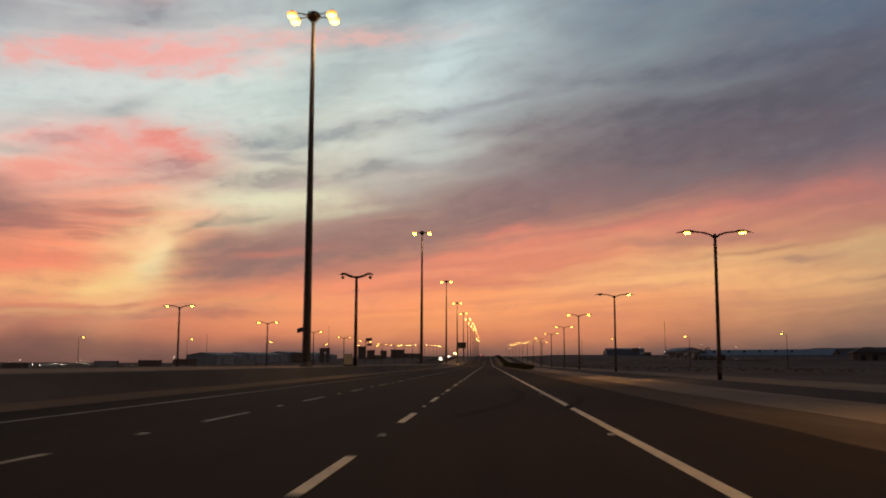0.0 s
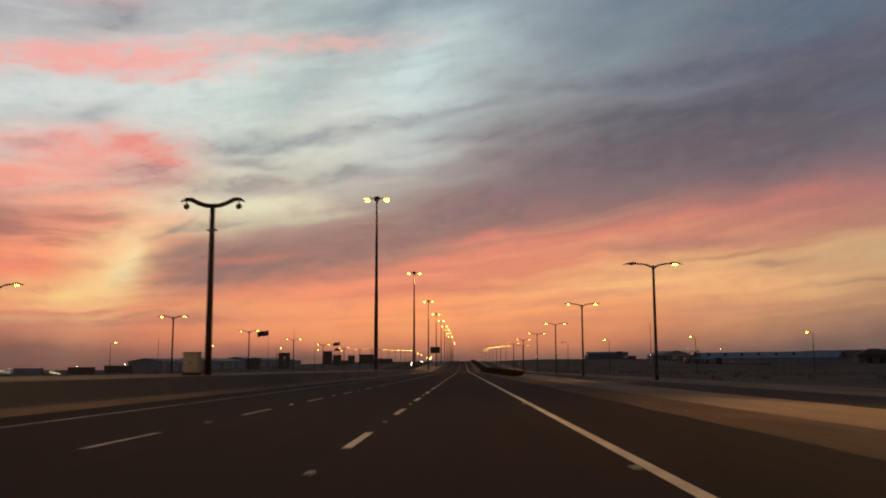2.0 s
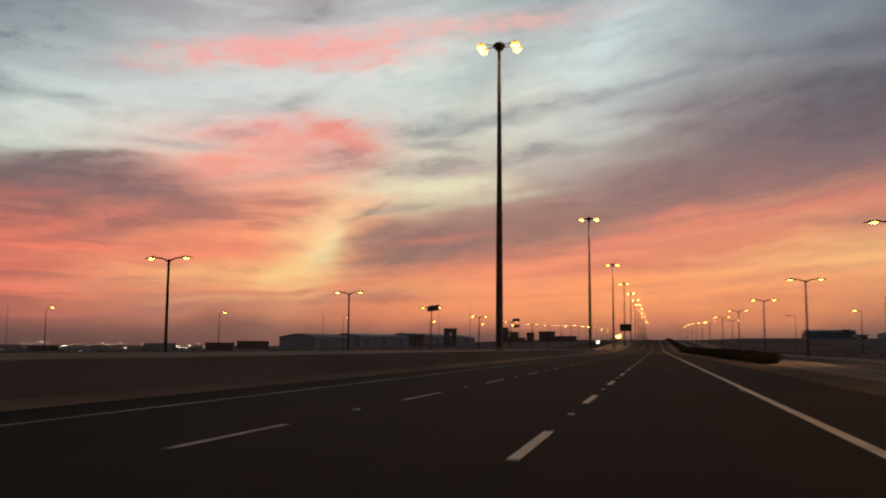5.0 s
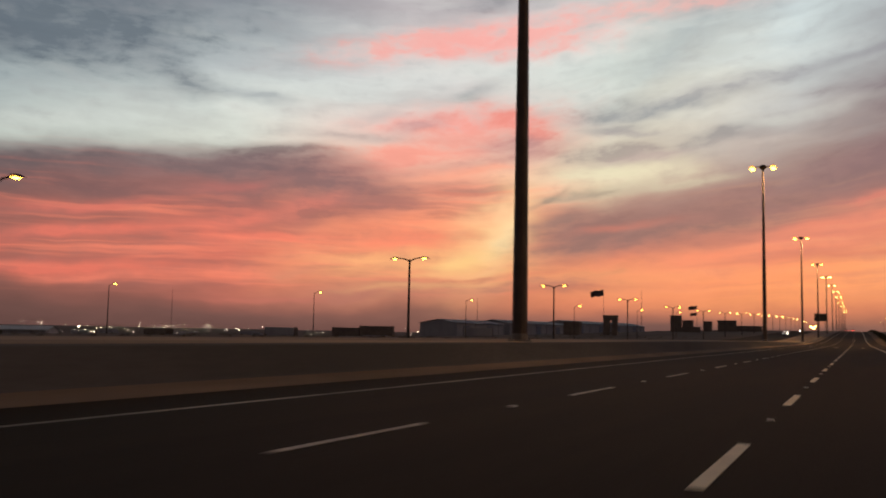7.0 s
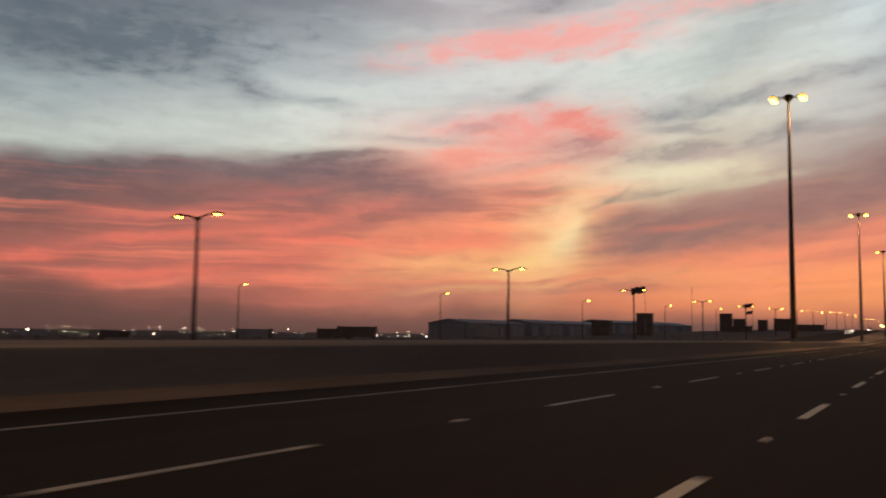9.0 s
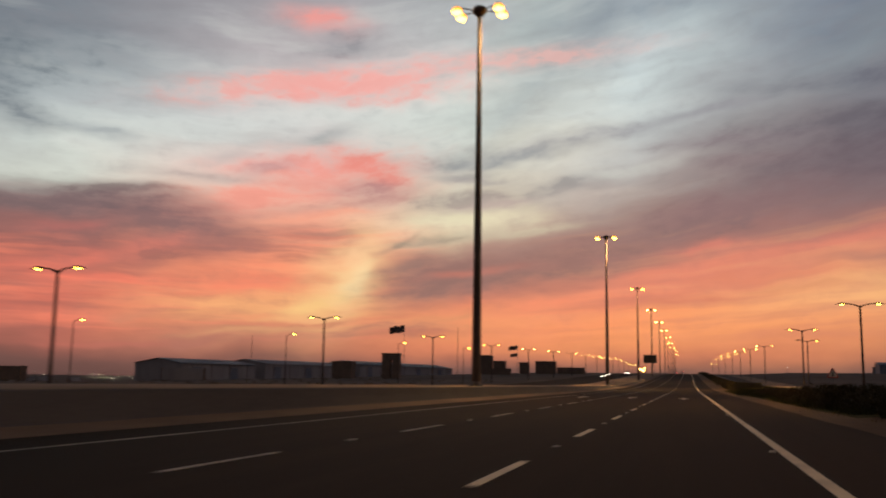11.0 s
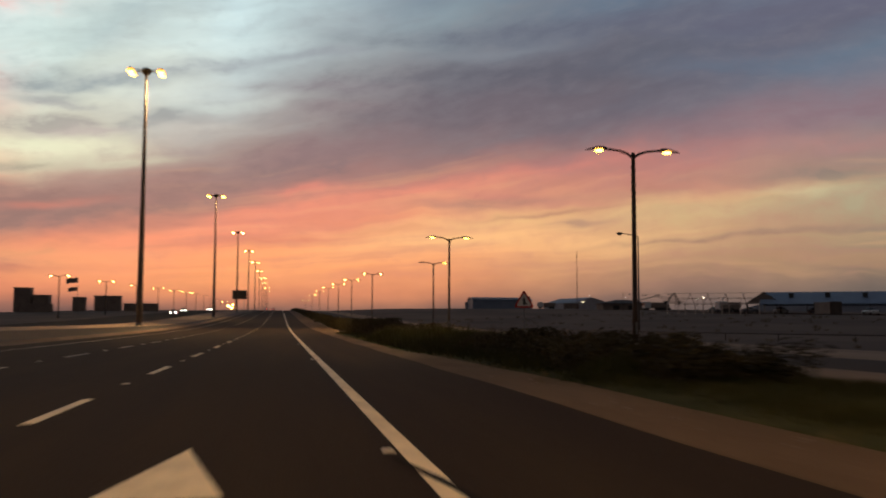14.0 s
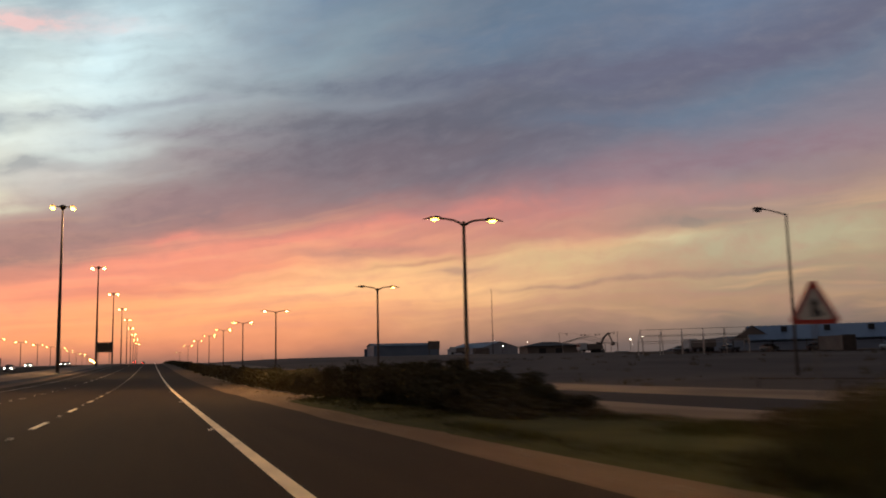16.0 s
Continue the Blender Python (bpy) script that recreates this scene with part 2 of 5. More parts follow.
# coral cloud over the glow and pink above it
stroke(-23.4, 13.1, 4.7, 0.60, 2, 0.75, (241, 145, 136), 1.2, 2.2)
stroke(-23.2, 12.2, 5.7, 1.83, 11, 0.62, (233, 155, 138), 1.2, 2.4)
stroke(-20.1, 12.9, 2.6, 0.92, -22, 0.75, (229, 130, 116), 1.1, 2.2)
stroke(-27.1, 11.3, 3.9, 0.46, 4, 0.8, (242, 165, 145), 1.2, 2.0)
stroke(-20.5, 11.7, 2.6, 0.56, -2, 0.75, (173, 128, 129), 1.1, 2.2)
stroke(-26.1, 12.9, 1.5, 0.35, 13, 0.65, (184, 150, 150), 1.3, 1.6)
stroke(-18.1, 11.5, 1.9, 0.42, 11, 0.6, (199, 155, 145), 1.3, 1.6)
stroke(-23.9, 10.0, 4.2, 0.46, 6, 0.75, (244, 160, 131), 1.2, 2.0)
stroke(-22.9, 15.0, 1.8, 0.39, 10, 0.75, (159, 166, 167), 1.3, 1.6)
stroke(-28.1, 13.4, 1.3, 0.28, 7, 0.55, (174, 174, 173), 1.3, 1.6)
stroke(-25.5, 18.0, 6.3, 0.84, 7, 0.7, (233, 163, 153), 1.2, 3.0)
stroke(-23.4, 17.8, 2.1, 0.60, 10, 0.6, (233, 151, 141), 1.3, 1.6)
stroke(-18.6, 18.2, 4.3, 0.92, 2, 0.6, (242, 164, 154), 1.2, 3.0)
stroke(-9.9, 20.2, 6.2, 0.63, 4, 0.6, (238, 174, 164), 1.2, 3.0)
stroke(-23.4, 22.0, 2.1, 0.60, -2, 0.8, (240, 146, 136), 1.3, 1.6)
stroke(-22.6, 20.4, 2.3, 0.84, 13, 0.65, (131, 135, 142), 1.2, 2.0)
stroke(-0.7, 22.7, 5.9, 0.70, 2, 0.5, (127, 142, 154), 1.3, 1.6)
# grey wisps in the clear gap
stroke(-14.4, 13.8, 2.5, 0.49, 10, 0.85, (151, 155, 153), 1.1, 2.0)
stroke(-13.9, 12.8, 2.0, 0.28, 6, 0.75, (163, 163, 158), 1.3, 1.6)
stroke(-8.6, 14.5, 4.0, 0.49, 11, 0.75, (157, 158, 159), 1.1, 2.0)
stroke(-13.3, 11.4, 3.6, 0.49, 7, 0.85, (158, 148, 143), 1.1, 2.0)
stroke(-7.5, 12.1, 2.9, 0.49, 10, 0.75, (143, 141, 142), 1.1, 2.0)
stroke(-13.0, 10.1, 3.9, 0.63, 4, 0.85, (223, 217, 186), 1.3, 1.6)
stroke(-9.8, 9.4, 3.1, 0.42, 5, 0.7, (209, 200, 175), 1.3, 1.6)
stroke(-17.6, 8.5, 1.4, 0.21, 24, 0.85, (159, 135, 121), 1.0, 1.4)
stroke(-15.0, 8.9, 3.0, 0.28, 6, 0.75, (169, 158, 140), 1.0, 1.4)
stroke(-11.8, 13.8, 3.7, 0.39, 6, 0.8, (152, 158, 159), 1.1, 2.0)
stroke(-13.4, 12.5, 2.4, 0.32, -1, 0.65, (159, 154, 154), 1.3, 1.6)
stroke(-11.9, 11.2, 2.4, 0.28, 7, 0.65, (185, 166, 161), 1.3, 1.6)
stroke(-15.4, 8.7, 1.9, 0.21, 7, 0.75, (170, 154, 140), 1.0, 1.4)
stroke(-23.4, 14.5, 1.5, 0.35, 9, 0.65, (164, 172, 170), 1.3, 1.6)
stroke(-3.8, 15.7, 3.4, 0.46, 8, 0.7, (154, 156, 160), 1.1, 2.0)
stroke(2.7, 16.7, 3.0, 0.35, 7, 0.7, (142, 143, 149), 1.3, 1.6)
stroke(5.7, 17.7, 3.4, 0.39, 4, 0.65, (129, 133, 139), 1.3, 1.6)
stroke(-3.1, 13.2, 3.4, 0.39, 5, 0.65, (199, 203, 195), 1.3, 1.6)
stroke(-5.8, 11.7, 3.6, 0.32, 3, 0.55, (191, 181, 172), 1.3, 1.6)
stroke(-3.6, 16.9, 5.1, 0.49, 5, 0.5, (201, 213, 211), 1.3, 1.6)
# mauve bank that rises to the right
stroke(-14.5, 6.7, 4.1, 1.20, 12, 0.92, (154, 113, 108), 0.9, 1.4)
stroke(-10.2, 8.4, 4.4, 0.49, 5, 0.75, (168, 133, 125), 1.3, 1.6)
stroke(-6.5, 7.6, 5.7, 1.41, 10, 0.8, (153, 114, 110), 1.0, 1.4)
stroke(2.6, 10.3, 6.3, 1.27, 12, 0.75, (135, 108, 111), 1.3, 1.6)
stroke(3.4, 14.5, 5.2, 0.46, 1, 0.75, (135, 124, 128), 1.3, 1.6)
stroke(3.9, 13.2, 4.6, 0.42, 2, 0.6, (136, 119, 121), 1.3, 1.6)
stroke(14.1, 13.7, 9.8, 1.34, 4, 0.7, (105, 93, 101), 1.3, 1.6)
stroke(11.6, 15.5, 7.2, 0.81, 4, 0.65, (101, 97, 106), 1.3, 1.6)
stroke(18.2, 15.5, 6.7, 0.92, 4, 0.65, (89, 86, 97), 1.3, 1.6)
stroke(16.4, 18.1, 8.7, 0.63, 2, 0.6, (94, 96, 110), 1.3, 1.6)
stroke(19.9, 20.7, 5.4, 0.63, 2, 0.4, (90, 107, 129), 1.3, 1.6)
stroke(12.6, 16.8, 4.6, 0.32, 4, 0.5, (125, 127, 135), 1.3, 1.6)
# coral below it, gold and thin streaks
stroke(-8.3, 4.9, 3.5, 0.32, 5, 0.75, (246, 138, 97), 1.3, 1.6)
stroke(-1.0, 6.6, 5.9, 0.53, 10, 0.7, (230, 131, 103), 1.1, 1.8)
stroke(9.2, 8.3, 6.0, 0.49, 8, 0.6, (224, 129, 105), 1.1, 1.8)
stroke(19.4, 10.0, 5.2, 0.49, 7, 0.6, (201, 117, 105), 1.1, 1.8)
stroke(1.9, 8.2, 3.0, 0.32, 6, 0.65, (221, 123, 105), 1.3, 1.6)
stroke(17.6, 10.1, 2.7, 0.28, 5, 0.6, (156, 107, 107), 1.3, 1.6)
stroke(11.4, 7.3, 4.0, 0.28, 1, 0.8, (174, 120, 106), 1.0, 1.4)
stroke(15.5, 7.8, 4.7, 0.28, -5, 0.65, (190, 116, 105), 1.3, 1.6)
stroke(19.0, 6.3, 2.0, 0.18, 1, 0.75, (160, 116, 105), 1.3, 1.6)
stroke(4.3, 6.4, 4.0, 0.28, 3, 0.65, (220, 127, 97), 1.3, 1.6)
stroke(7.1, 5.8, 3.3, 0.21, 2, 0.55, (209, 136, 98), 1.3, 1.6)
stroke(14.5, 6.6, 3.8, 0.46, 5, 0.65, (230, 176, 117), 1.3, 1.6)
stroke(12.9, 5.2, 5.9, 0.42, 1, 0.65, (242, 176, 115), 1.3, 1.6)
stroke(-7.6, 5.8, 3.9, 0.25, 4, 0.6, (191, 119, 103), 1.3, 1.6)
stroke(-4.4, 4.0, 5.6, 0.32, 4, 0.6, (246, 146, 90), 1.3, 1.6)
stroke(-0.5, 5.0, 3.9, 0.21, 4, 0.6, (213, 121, 93), 1.3, 1.6)
# low dusty streaks on the left
stroke(-25.5, 3.9, 4.0, 0.28, 4, 0.6, (232, 146, 103), 1.3, 1.6)
stroke(-23.4, 4.1, 2.5, 0.25, 12, 0.65, (240, 182, 119), 1.3, 1.6)
stroke(-25.2, 3.1, 4.0, 0.25, 5, 0.65, (189, 117, 95), 1.3, 1.6)
stroke(-16.2, 2.7, 3.0, 0.21, 4, 0.65, (185, 109, 90), 1.3, 1.6)
stroke(-12.4, 3.9, 4.5, 0.25, 4, 0.55, (242, 146, 95), 1.3, 1.6)
# cloud further round to the right
stroke(35.6, 12.3, 10.2, 0.95, 2, 0.65, (131, 103, 112), 1.3, 1.6)
stroke(34.8, 10.2, 6.3, 0.39, -1, 0.65, (163, 118, 115), 1.3, 1.6)
stroke(32.7, 18.1, 13.6, 1.06, 0, 0.65, (94, 91, 109), 1.3, 1.6)
stroke(32.1, 15.1, 8.3, 0.77, -3, 0.5, (94, 106, 124), 1.3, 1.6)
stroke(32.5, 8.6, 3.5, 0.46, -2, 0.8, (129, 113, 109), 1.1, 1.8)
stroke(32.3, 7.8, 2.5, 0.32, -5, 0.65, (199, 181, 145), 1.3, 1.6)
stroke(36.5, 5.5, 3.0, 0.18, 3, 0.75, (140, 118, 106), 1.0, 1.4)
stroke(27.3, 5.1, 5.7, 0.14, 2, 0.65, (167, 122, 100), 1.0, 1.4)
stroke(14.5, 7.7, 3.9, 0.21, 1, 0.7, (176, 122, 105), 1.3, 1.6)
stroke(25.2, 8.5, 5.6, 0.35, -1, 0.65, (181, 118, 105), 1.3, 1.6)
stroke(41.5, 4.1, 3.6, 0.21, 1, 0.5, (158, 127, 109), 1.3, 1.6)
# dusky streaks round the glow and the bank beside it
stroke(-32.5, 7.2, 3.1, 0.63, 6, 0.8, (159, 102, 97), 1.3, 1.6)
stroke(-26.7, 5.9, 3.8, 0.56, 8, 0.6, (244, 123, 93), 1.3, 1.6)
stroke(-30.1, 2.4, 4.1, 0.70, 3, 0.75, (174, 111, 97), 1.3, 1.6)
stroke(-26.7, 2.9, 4.3, 0.21, 4, 0.75, (217, 152, 109), 1.0, 1.2)
stroke(-18.9, 2.9, 5.7, 0.46, 4, 0.75, (179, 119, 101), 1.1, 1.6)
stroke(-13.5, 6.2, 6.0, 1.34, 9, 0.8, (146, 110, 107), 1.0, 1.4)
stroke(-17.2, 7.1, 2.2, 0.42, 13, 0.8, (154, 119, 113), 1.0, 1.4)
stroke(-12.9, 6.7, 2.8, 0.28, 7, 0.6, (200, 117, 102), 1.0, 1.2)
stroke(-20.7, 18.4, 6.8, 0.99, 8, 0.7, (238, 166, 158), 1.2, 3.0)
stroke(-27.2, 11.1, 4.1, 0.77, 13, 0.65, (238, 146, 129), 1.2, 2.0)
stroke(-22.3, 10.7, 4.4, 0.46, 8, 0.6, (193, 146, 138), 1.2, 2.0)
stroke(-32.3, 9.1, 4.1, 1.20, -5, 0.8, (132, 102, 105), 1.0, 1.4)
stroke(-37.0, 10.0, 6.5, 0.84, 2, 0.8, (116, 98, 103), 0.9, 1.4)
stroke(-38.2, 8.5, 5.2, 0.77, 3, 0.6, (137, 102, 102), 1.0, 1.6)
stroke(-28.3, 8.0, 4.1, 0.42, 0, 0.55, (167, 110, 106), 1.0, 1.6)
stroke(-29.5, 12.2, 3.0, 0.32, -1, 0.55, (167, 157, 155), 1.0, 1.8)
# paler clear band and thin dark streaks low on the right
stroke(26.5, 7.0, 6.3, 0.70, 5, 0.5, (202, 170, 124), 1.3, 1.6)
stroke(38.5, 7.2, 8.0, 0.99, 2, 0.65, (168, 158, 131), 1.3, 1.6)
stroke(34.5, 3.6, 9.4, 0.56, 1, 0.45, (176, 133, 99), 1.3, 1.6)
stroke(31.9, 5.4, 8.2, 0.21, 3, 0.5, (147, 115, 103), 1.2, 1.6)
stroke(16.6, 6.9, 4.3, 0.18, 4, 0.6, (167, 114, 98), 1.0, 1.2)
# a little grain over all cloud
shade = g.add(0.91, g.mul(fine, 0.20))
mixer = wt.nodes.new("ShaderNodeVectorMath")
mixer.operation = "SCALE"
wt.links.new(sky, mixer.inputs[0])
wt.links.new(shade, mixer.inputs["Scale"])
tone = wt.nodes.new("ShaderNodeVectorMath")
tone.operation = "MULTIPLY"
wt.links.new(g.vec(1.0, 1.0, g.add(0.88, g.mul(g.step(el, 6.0, 14.0), 0.11))), tone.inputs[1])
wt.links.new(mixer.outputs[0], tone.inputs[0])
sky = tone.outputs[0]
# less colour than the brush gives, and a dim zenith
calm = wt.nodes.new("ShaderNodeHueSaturation")
calm.inputs["Saturation"].default_value = 0.94
wt.links.new(sky, calm.inputs["Color"])
sky = g.mix(g.mul(g.step(el, 24.0, 46.0), 0.9), calm.outputs[0], lin(48, 48, 54))
# dusk grey-blue all round behind
back = g.step(g.math("ABSOLUTE", az), 62.0, 125.0)
sky = g.mix(g.mul(back, g.step(el, 75.0, 45.0)), sky, lin(82, 75, 75))
bg = wt.nodes.new("ShaderNodeBackground")
wt.links.new(sky, bg.inputs[0])
bg.inputs[1].default_value = 1.0
wt.links.new(bg.outputs[0], wt.nodes.new("ShaderNodeOutputWorld").inputs[0])


# ---- materials ----
def material(name, base, second, rough=0.8, metal=0.0, size=1.0, fine=30.0, bump=0.15, stretch=(1, 1, 1), spec=0.5, vary=0.0):
    """Two-scale noise between two colours, with fine relief."""
    m = bpy.data.materials.new(name)
    m.use_nodes = True
    t = m.node_tree
    gr = Graph(t)
    shader = t.nodes["Principled BSDF"]
    coord = t.nodes.new("ShaderNodeTexCoord")
    place = t.nodes.new("ShaderNodeMapping")
    place.inputs["Scale"].default_value = stretch
    t.links.new(coord.outputs["Object"], place.inputs["Vector"])
    v = place.outputs[0]
    broad = gr.noise(v, size, 4.0, 0.6)
    grain = gr.noise(v, fine, 3.0, 0.7)
    f = gr.add(gr.mul(broad, 0.75), gr.mul(grain, 0.25))
    col = gr.mix(gr.step(f, 0.36, 0.64), tuple(base), tuple(second))
    if vary:
        info = t.nodes.new("ShaderNodeObjectInfo")
        dark = tuple(c * (1 - vary) for c in base)
        col = gr.mix(gr.mul(info.outputs["Random"], 0.8), col, dark)
    t.links.new(col, shader.inputs["Base Color"])
    gr.put(shader.inputs["Roughness"], gr.add(rough - 0.08, gr.mul(broad, 0.16)))
    shader.inputs["Metallic"].default_value = metal
    shader.inputs["Specular IOR Level"].default_value = spec
    if bump:
        b = t.nodes.new("ShaderNodeBump")
        b.inputs["Strength"].default_value, b.inputs["Distance"].default_value = bump, 0.02
        t.links.new(grain, b.inputs["Height"])
        t.links.new(b.outputs[0], shader.inputs["Normal"])
    return m


def glowing(name, colour, strength):
    m = bpy.data.materials.new(name)
    m.use_nodes = True
    shader = m.node_tree.nodes["Principled BSDF"]
    shader.inputs["Base Color"].default_value = (0.8, 0.8, 0.75, 1)
    shader.inputs["Emission Color"].default_value = (*colour, 1)
    shader.inputs["Emission Strength"].default_value = strength
    return m


ASPHALT = material("asphalt", (0.0215, 0.0140, 0.0085), (0.034, 0.0235, 0.0150), 0.85, 0, 0.9, 60, 0.5, (1, 0.06, 1), 0.06)
OLD_ASPHALT = material("old_asphalt", (0.026, 0.019, 0.014), (0.042, 0.032, 0.024), 0.85, 0, 0.3, 40, 0.4, (1, 0.2, 1), 0.2)
PAINT = material("road_paint", (0.86, 0.72, 0.49), (0.64, 0.53, 0.36), 0.6, 0, 2.5, 70, 0.2, (1, 0.4, 1), 0.4)
OLD_PAINT = material("worn_paint", (0.50, 0.44, 0.35), (0.20, 0.175, 0.145), 0.65, 0, 2.5, 50, 0.2, (1, 0.3, 1), 0.4)
SAND = material("sand", (0.150, 0.104, 0.070), (0.100, 0.068, 0.046), 0.95, 0, 0.45, 25, 0.4, (1, 0.25, 1), 0.1)
PALE_SAND = material("pale_sand", (0.34, 0.262, 0.20), (0.225, 0.17, 0.128), 0.95, 0, 0.4, 20, 0.4, (1, 0.2, 1), 0.1)
MEDIAN_SAND = material("median_sand", (0.23, 0.172, 0.134), (0.16, 0.120, 0.094), 0.95, 0, 0.45, 25, 0.4, (1, 0.25, 1), 0.1)
SOIL = material("desert_soil", (0.095, 0.079, 0.070), (0.16, 0.128, 0.107), 0.97, 0, 0.06, 6, 0.4, (1, 0.5, 1), 0.1)
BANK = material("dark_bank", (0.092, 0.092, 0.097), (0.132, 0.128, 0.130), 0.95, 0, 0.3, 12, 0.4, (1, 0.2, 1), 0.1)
STEEL = material("galvanised_steel", (0.20, 0.19, 0.18), (0.13, 0.12, 0.115), 0.55, 0.6, 1.2, 40, 0.05)
DARK_STEEL = material("dark_painted_steel", (0.050, 0.036, 0.028), (0.080, 0.058, 0.045), 0.65, 0.1, 1.5, 40, 0.05)
RUST_STEEL = material("rusty_pole", (0.075, 0.042, 0.026), (0.045, 0.030, 0.022), 0.7, 0.2, 2.0, 30, 0.1, (1, 1, 0.4))
CONCRETE = material("concrete", (0.30, 0.27, 0.24), (0.20, 0.18, 0.16), 0.9, 0, 0.7, 20, 0.2)
BROWN_BLOCK = material("brown_render", (0.16, 0.125, 0.105), (0.22, 0.175, 0.145), 0.9, 0, 0.5, 12, 0.2)
BLUE_SHEET = material("blue_roof_sheet", (0.14, 0.18, 0.25), (0.19, 0.23, 0.30), 0.6, 0.0, 0.25, 10, 0.05, (1, 0.2, 1))
GREY_SHEET = material("grey_wall_sheet", (0.30, 0.30, 0.33), (0.38, 0.375, 0.40), 0.8, 0.0, 0.3, 10, 0.05, (1, 1, 0.3))
PALE_SHEET = material("pale_wall_sheet", (0.72, 0.70, 0.68), (0.60, 0.58, 0.57), 0.7, 0.0, 0.3, 10, 0.05)
PALE_BLUE_SHEET = material("pale_blue_roof_sheet", (0.18, 0.25, 0.37), (0.24, 0.31, 0.41), 0.5, 0.0, 0.25, 10, 0.05, (1, 0.2, 1))
ROPE = material("dusty_rope", (0.17, 0.12, 0.085), (0.08, 0.058, 0.042), 0.85, 0, 2.0, 40, 0.1)
BARK = material("twig_bark", (0.10, 0.07, 0.045), (0.06, 0.045, 0.03), 0.95, 0, 3, 30, 0.3)
LEAF = material("shrub_leaf", (0.042, 0.036, 0.015), (0.066, 0.054, 0.024), 0.8, 0, 1.2, 15, 0.0, (1, 1, 1), 0.2, 0.4)
GRASS = material("tall_grass", (0.027, 0.033, 0.012), (0.048, 0.048, 0.019), 0.9, 0, 0.6, 10, 0.0, (1, 1, 1), 0.15)
CAB_PAINT = material("cream_cabinet_paint", (0.50, 0.44, 0.34), (0.42, 0.36, 0.28), 0.6, 0, 1.0, 20, 0.05)
RED_PAINT = material("red_sign_paint", (0.62, 0.055, 0.03), (0.52, 0.05, 0.03), 0.5, 0, 2, 20, 0)
SIGN_FACE = material("white_sign_face", (0.80, 0.72, 0.60), (0.72, 0.64, 0.54), 0.5, 0, 2, 20, 0)
BLACK_PAINT = material("black_paint", (0.02, 0.02, 0.02), (0.03, 0.03, 0.03), 0.6, 0, 2, 20, 0)
GREEN_SIGN = material("dark_sign_back", (0.05, 0.05, 0.05), (0.07, 0.065, 0.06), 0.6, 0.2, 0.5, 8, 0)
CLOTH = material("flag_cloth", (0.16, 0.14, 0.14), (0.24, 0.20, 0.19), 0.9, 0, 0.4, 5, 0)
CAR_WHITE = material("white_car_paint", (0.62, 0.62, 0.62), (0.55, 0.55, 0.55), 0.3, 0, 1, 10, 0)
CAR_GREY = material("grey_car_paint", (0.10, 0.10, 0.11), (0.14, 0.14, 0.15), 0.3, 0.3, 1, 10, 0)
GLASS = material("dark_car_glass", (0.015, 0.016, 0.018), (0.02, 0.02, 0.02), 0.08, 0, 1, 10, 0)
RUBBER = material("rubber", (0.02, 0.02, 0.02), (0.03, 0.03, 0.03), 0.85, 0, 4, 40, 0.1)
STUD = material("road_stud", (0.75, 0.72, 0.62), (0.6, 0.55, 0.45), 0.35, 0, 8, 40, 0)
SODIUM = glowing("sodium_glass", (1.0, 0.38, 0.05), 1.7)
FLOOD = glowing("floodlight_glass", (1.0, 0.38, 0.05), 1.7)
BULB = glowing("sodium_bulb", (1.0, 0.47, 0.05), 16.0)
# bulb for far lamps, emission raised to stand in for lens bloom
BLOOM_BULB = glowing("far_bulb_with_bloom", (1.0, 0.52, 0.09), 34.0)
WHITE_GLOW = glowing("white_lamp_glow", (1.0, 0.80, 0.56), 16.0)
HEAD_GLOW = glowing("headlamp_glow", (1.0, 0.88, 0.66), 22.0)
TAIL_GLOW = glowing("tail_lamp_glow", (1.0, 0.06, 0.03), 7.0)
UNLIT = material("unlit_lens", (0.25, 0.24, 0.22), (0.2, 0.19, 0.17), 0.3, 0, 2, 10, 0)


# ---- mesh helpers ----
def mesh_of(bm, name, mat):
    me = bpy.data.meshes.new(name)
    bm.to_mesh(me)
    bm.free()
    me.materials.append(mat)
    return me


def smooth(ob):
    for p in ob.data.polygons:
        p.use_smooth = True
    return ob


def part(name, bm, mat, parent=None, label=""):
    ob = new(name, mesh_of(bm, name, mat))
    ob.parent = parent
    if label:
        ob["label"] = label
    return ob


def thing(name, label, category, group="", at=(0, 0, 0), turn=0.0):
    ob = new(name)
    ob.empty_display_size = 0.3
    ob.matrix_basis = pose(*at, 0, 0, turn)
    return tagged(ob, label, category, group)


def box(bm, x0, x1, y0, y1, z0, z1, bevel=0.0):
    made = bmesh.ops.create_cube(bm, size=1.0)["verts"]
    bmesh.ops.scale(bm, vec=(x1 - x0, y1 - y0, z1 - z0), verts=made)
    bmesh.ops.translate(bm, vec=((x0 + x1) / 2, (y0 + y1) / 2, (z0 + z1) / 2), verts=made)
    if bevel:
        edges = list({e for v in made for e in v.link_edges})
        bmesh.ops.bevel(bm, geom=edges, offset=bevel, segments=2, affect="EDGES")
    return bm


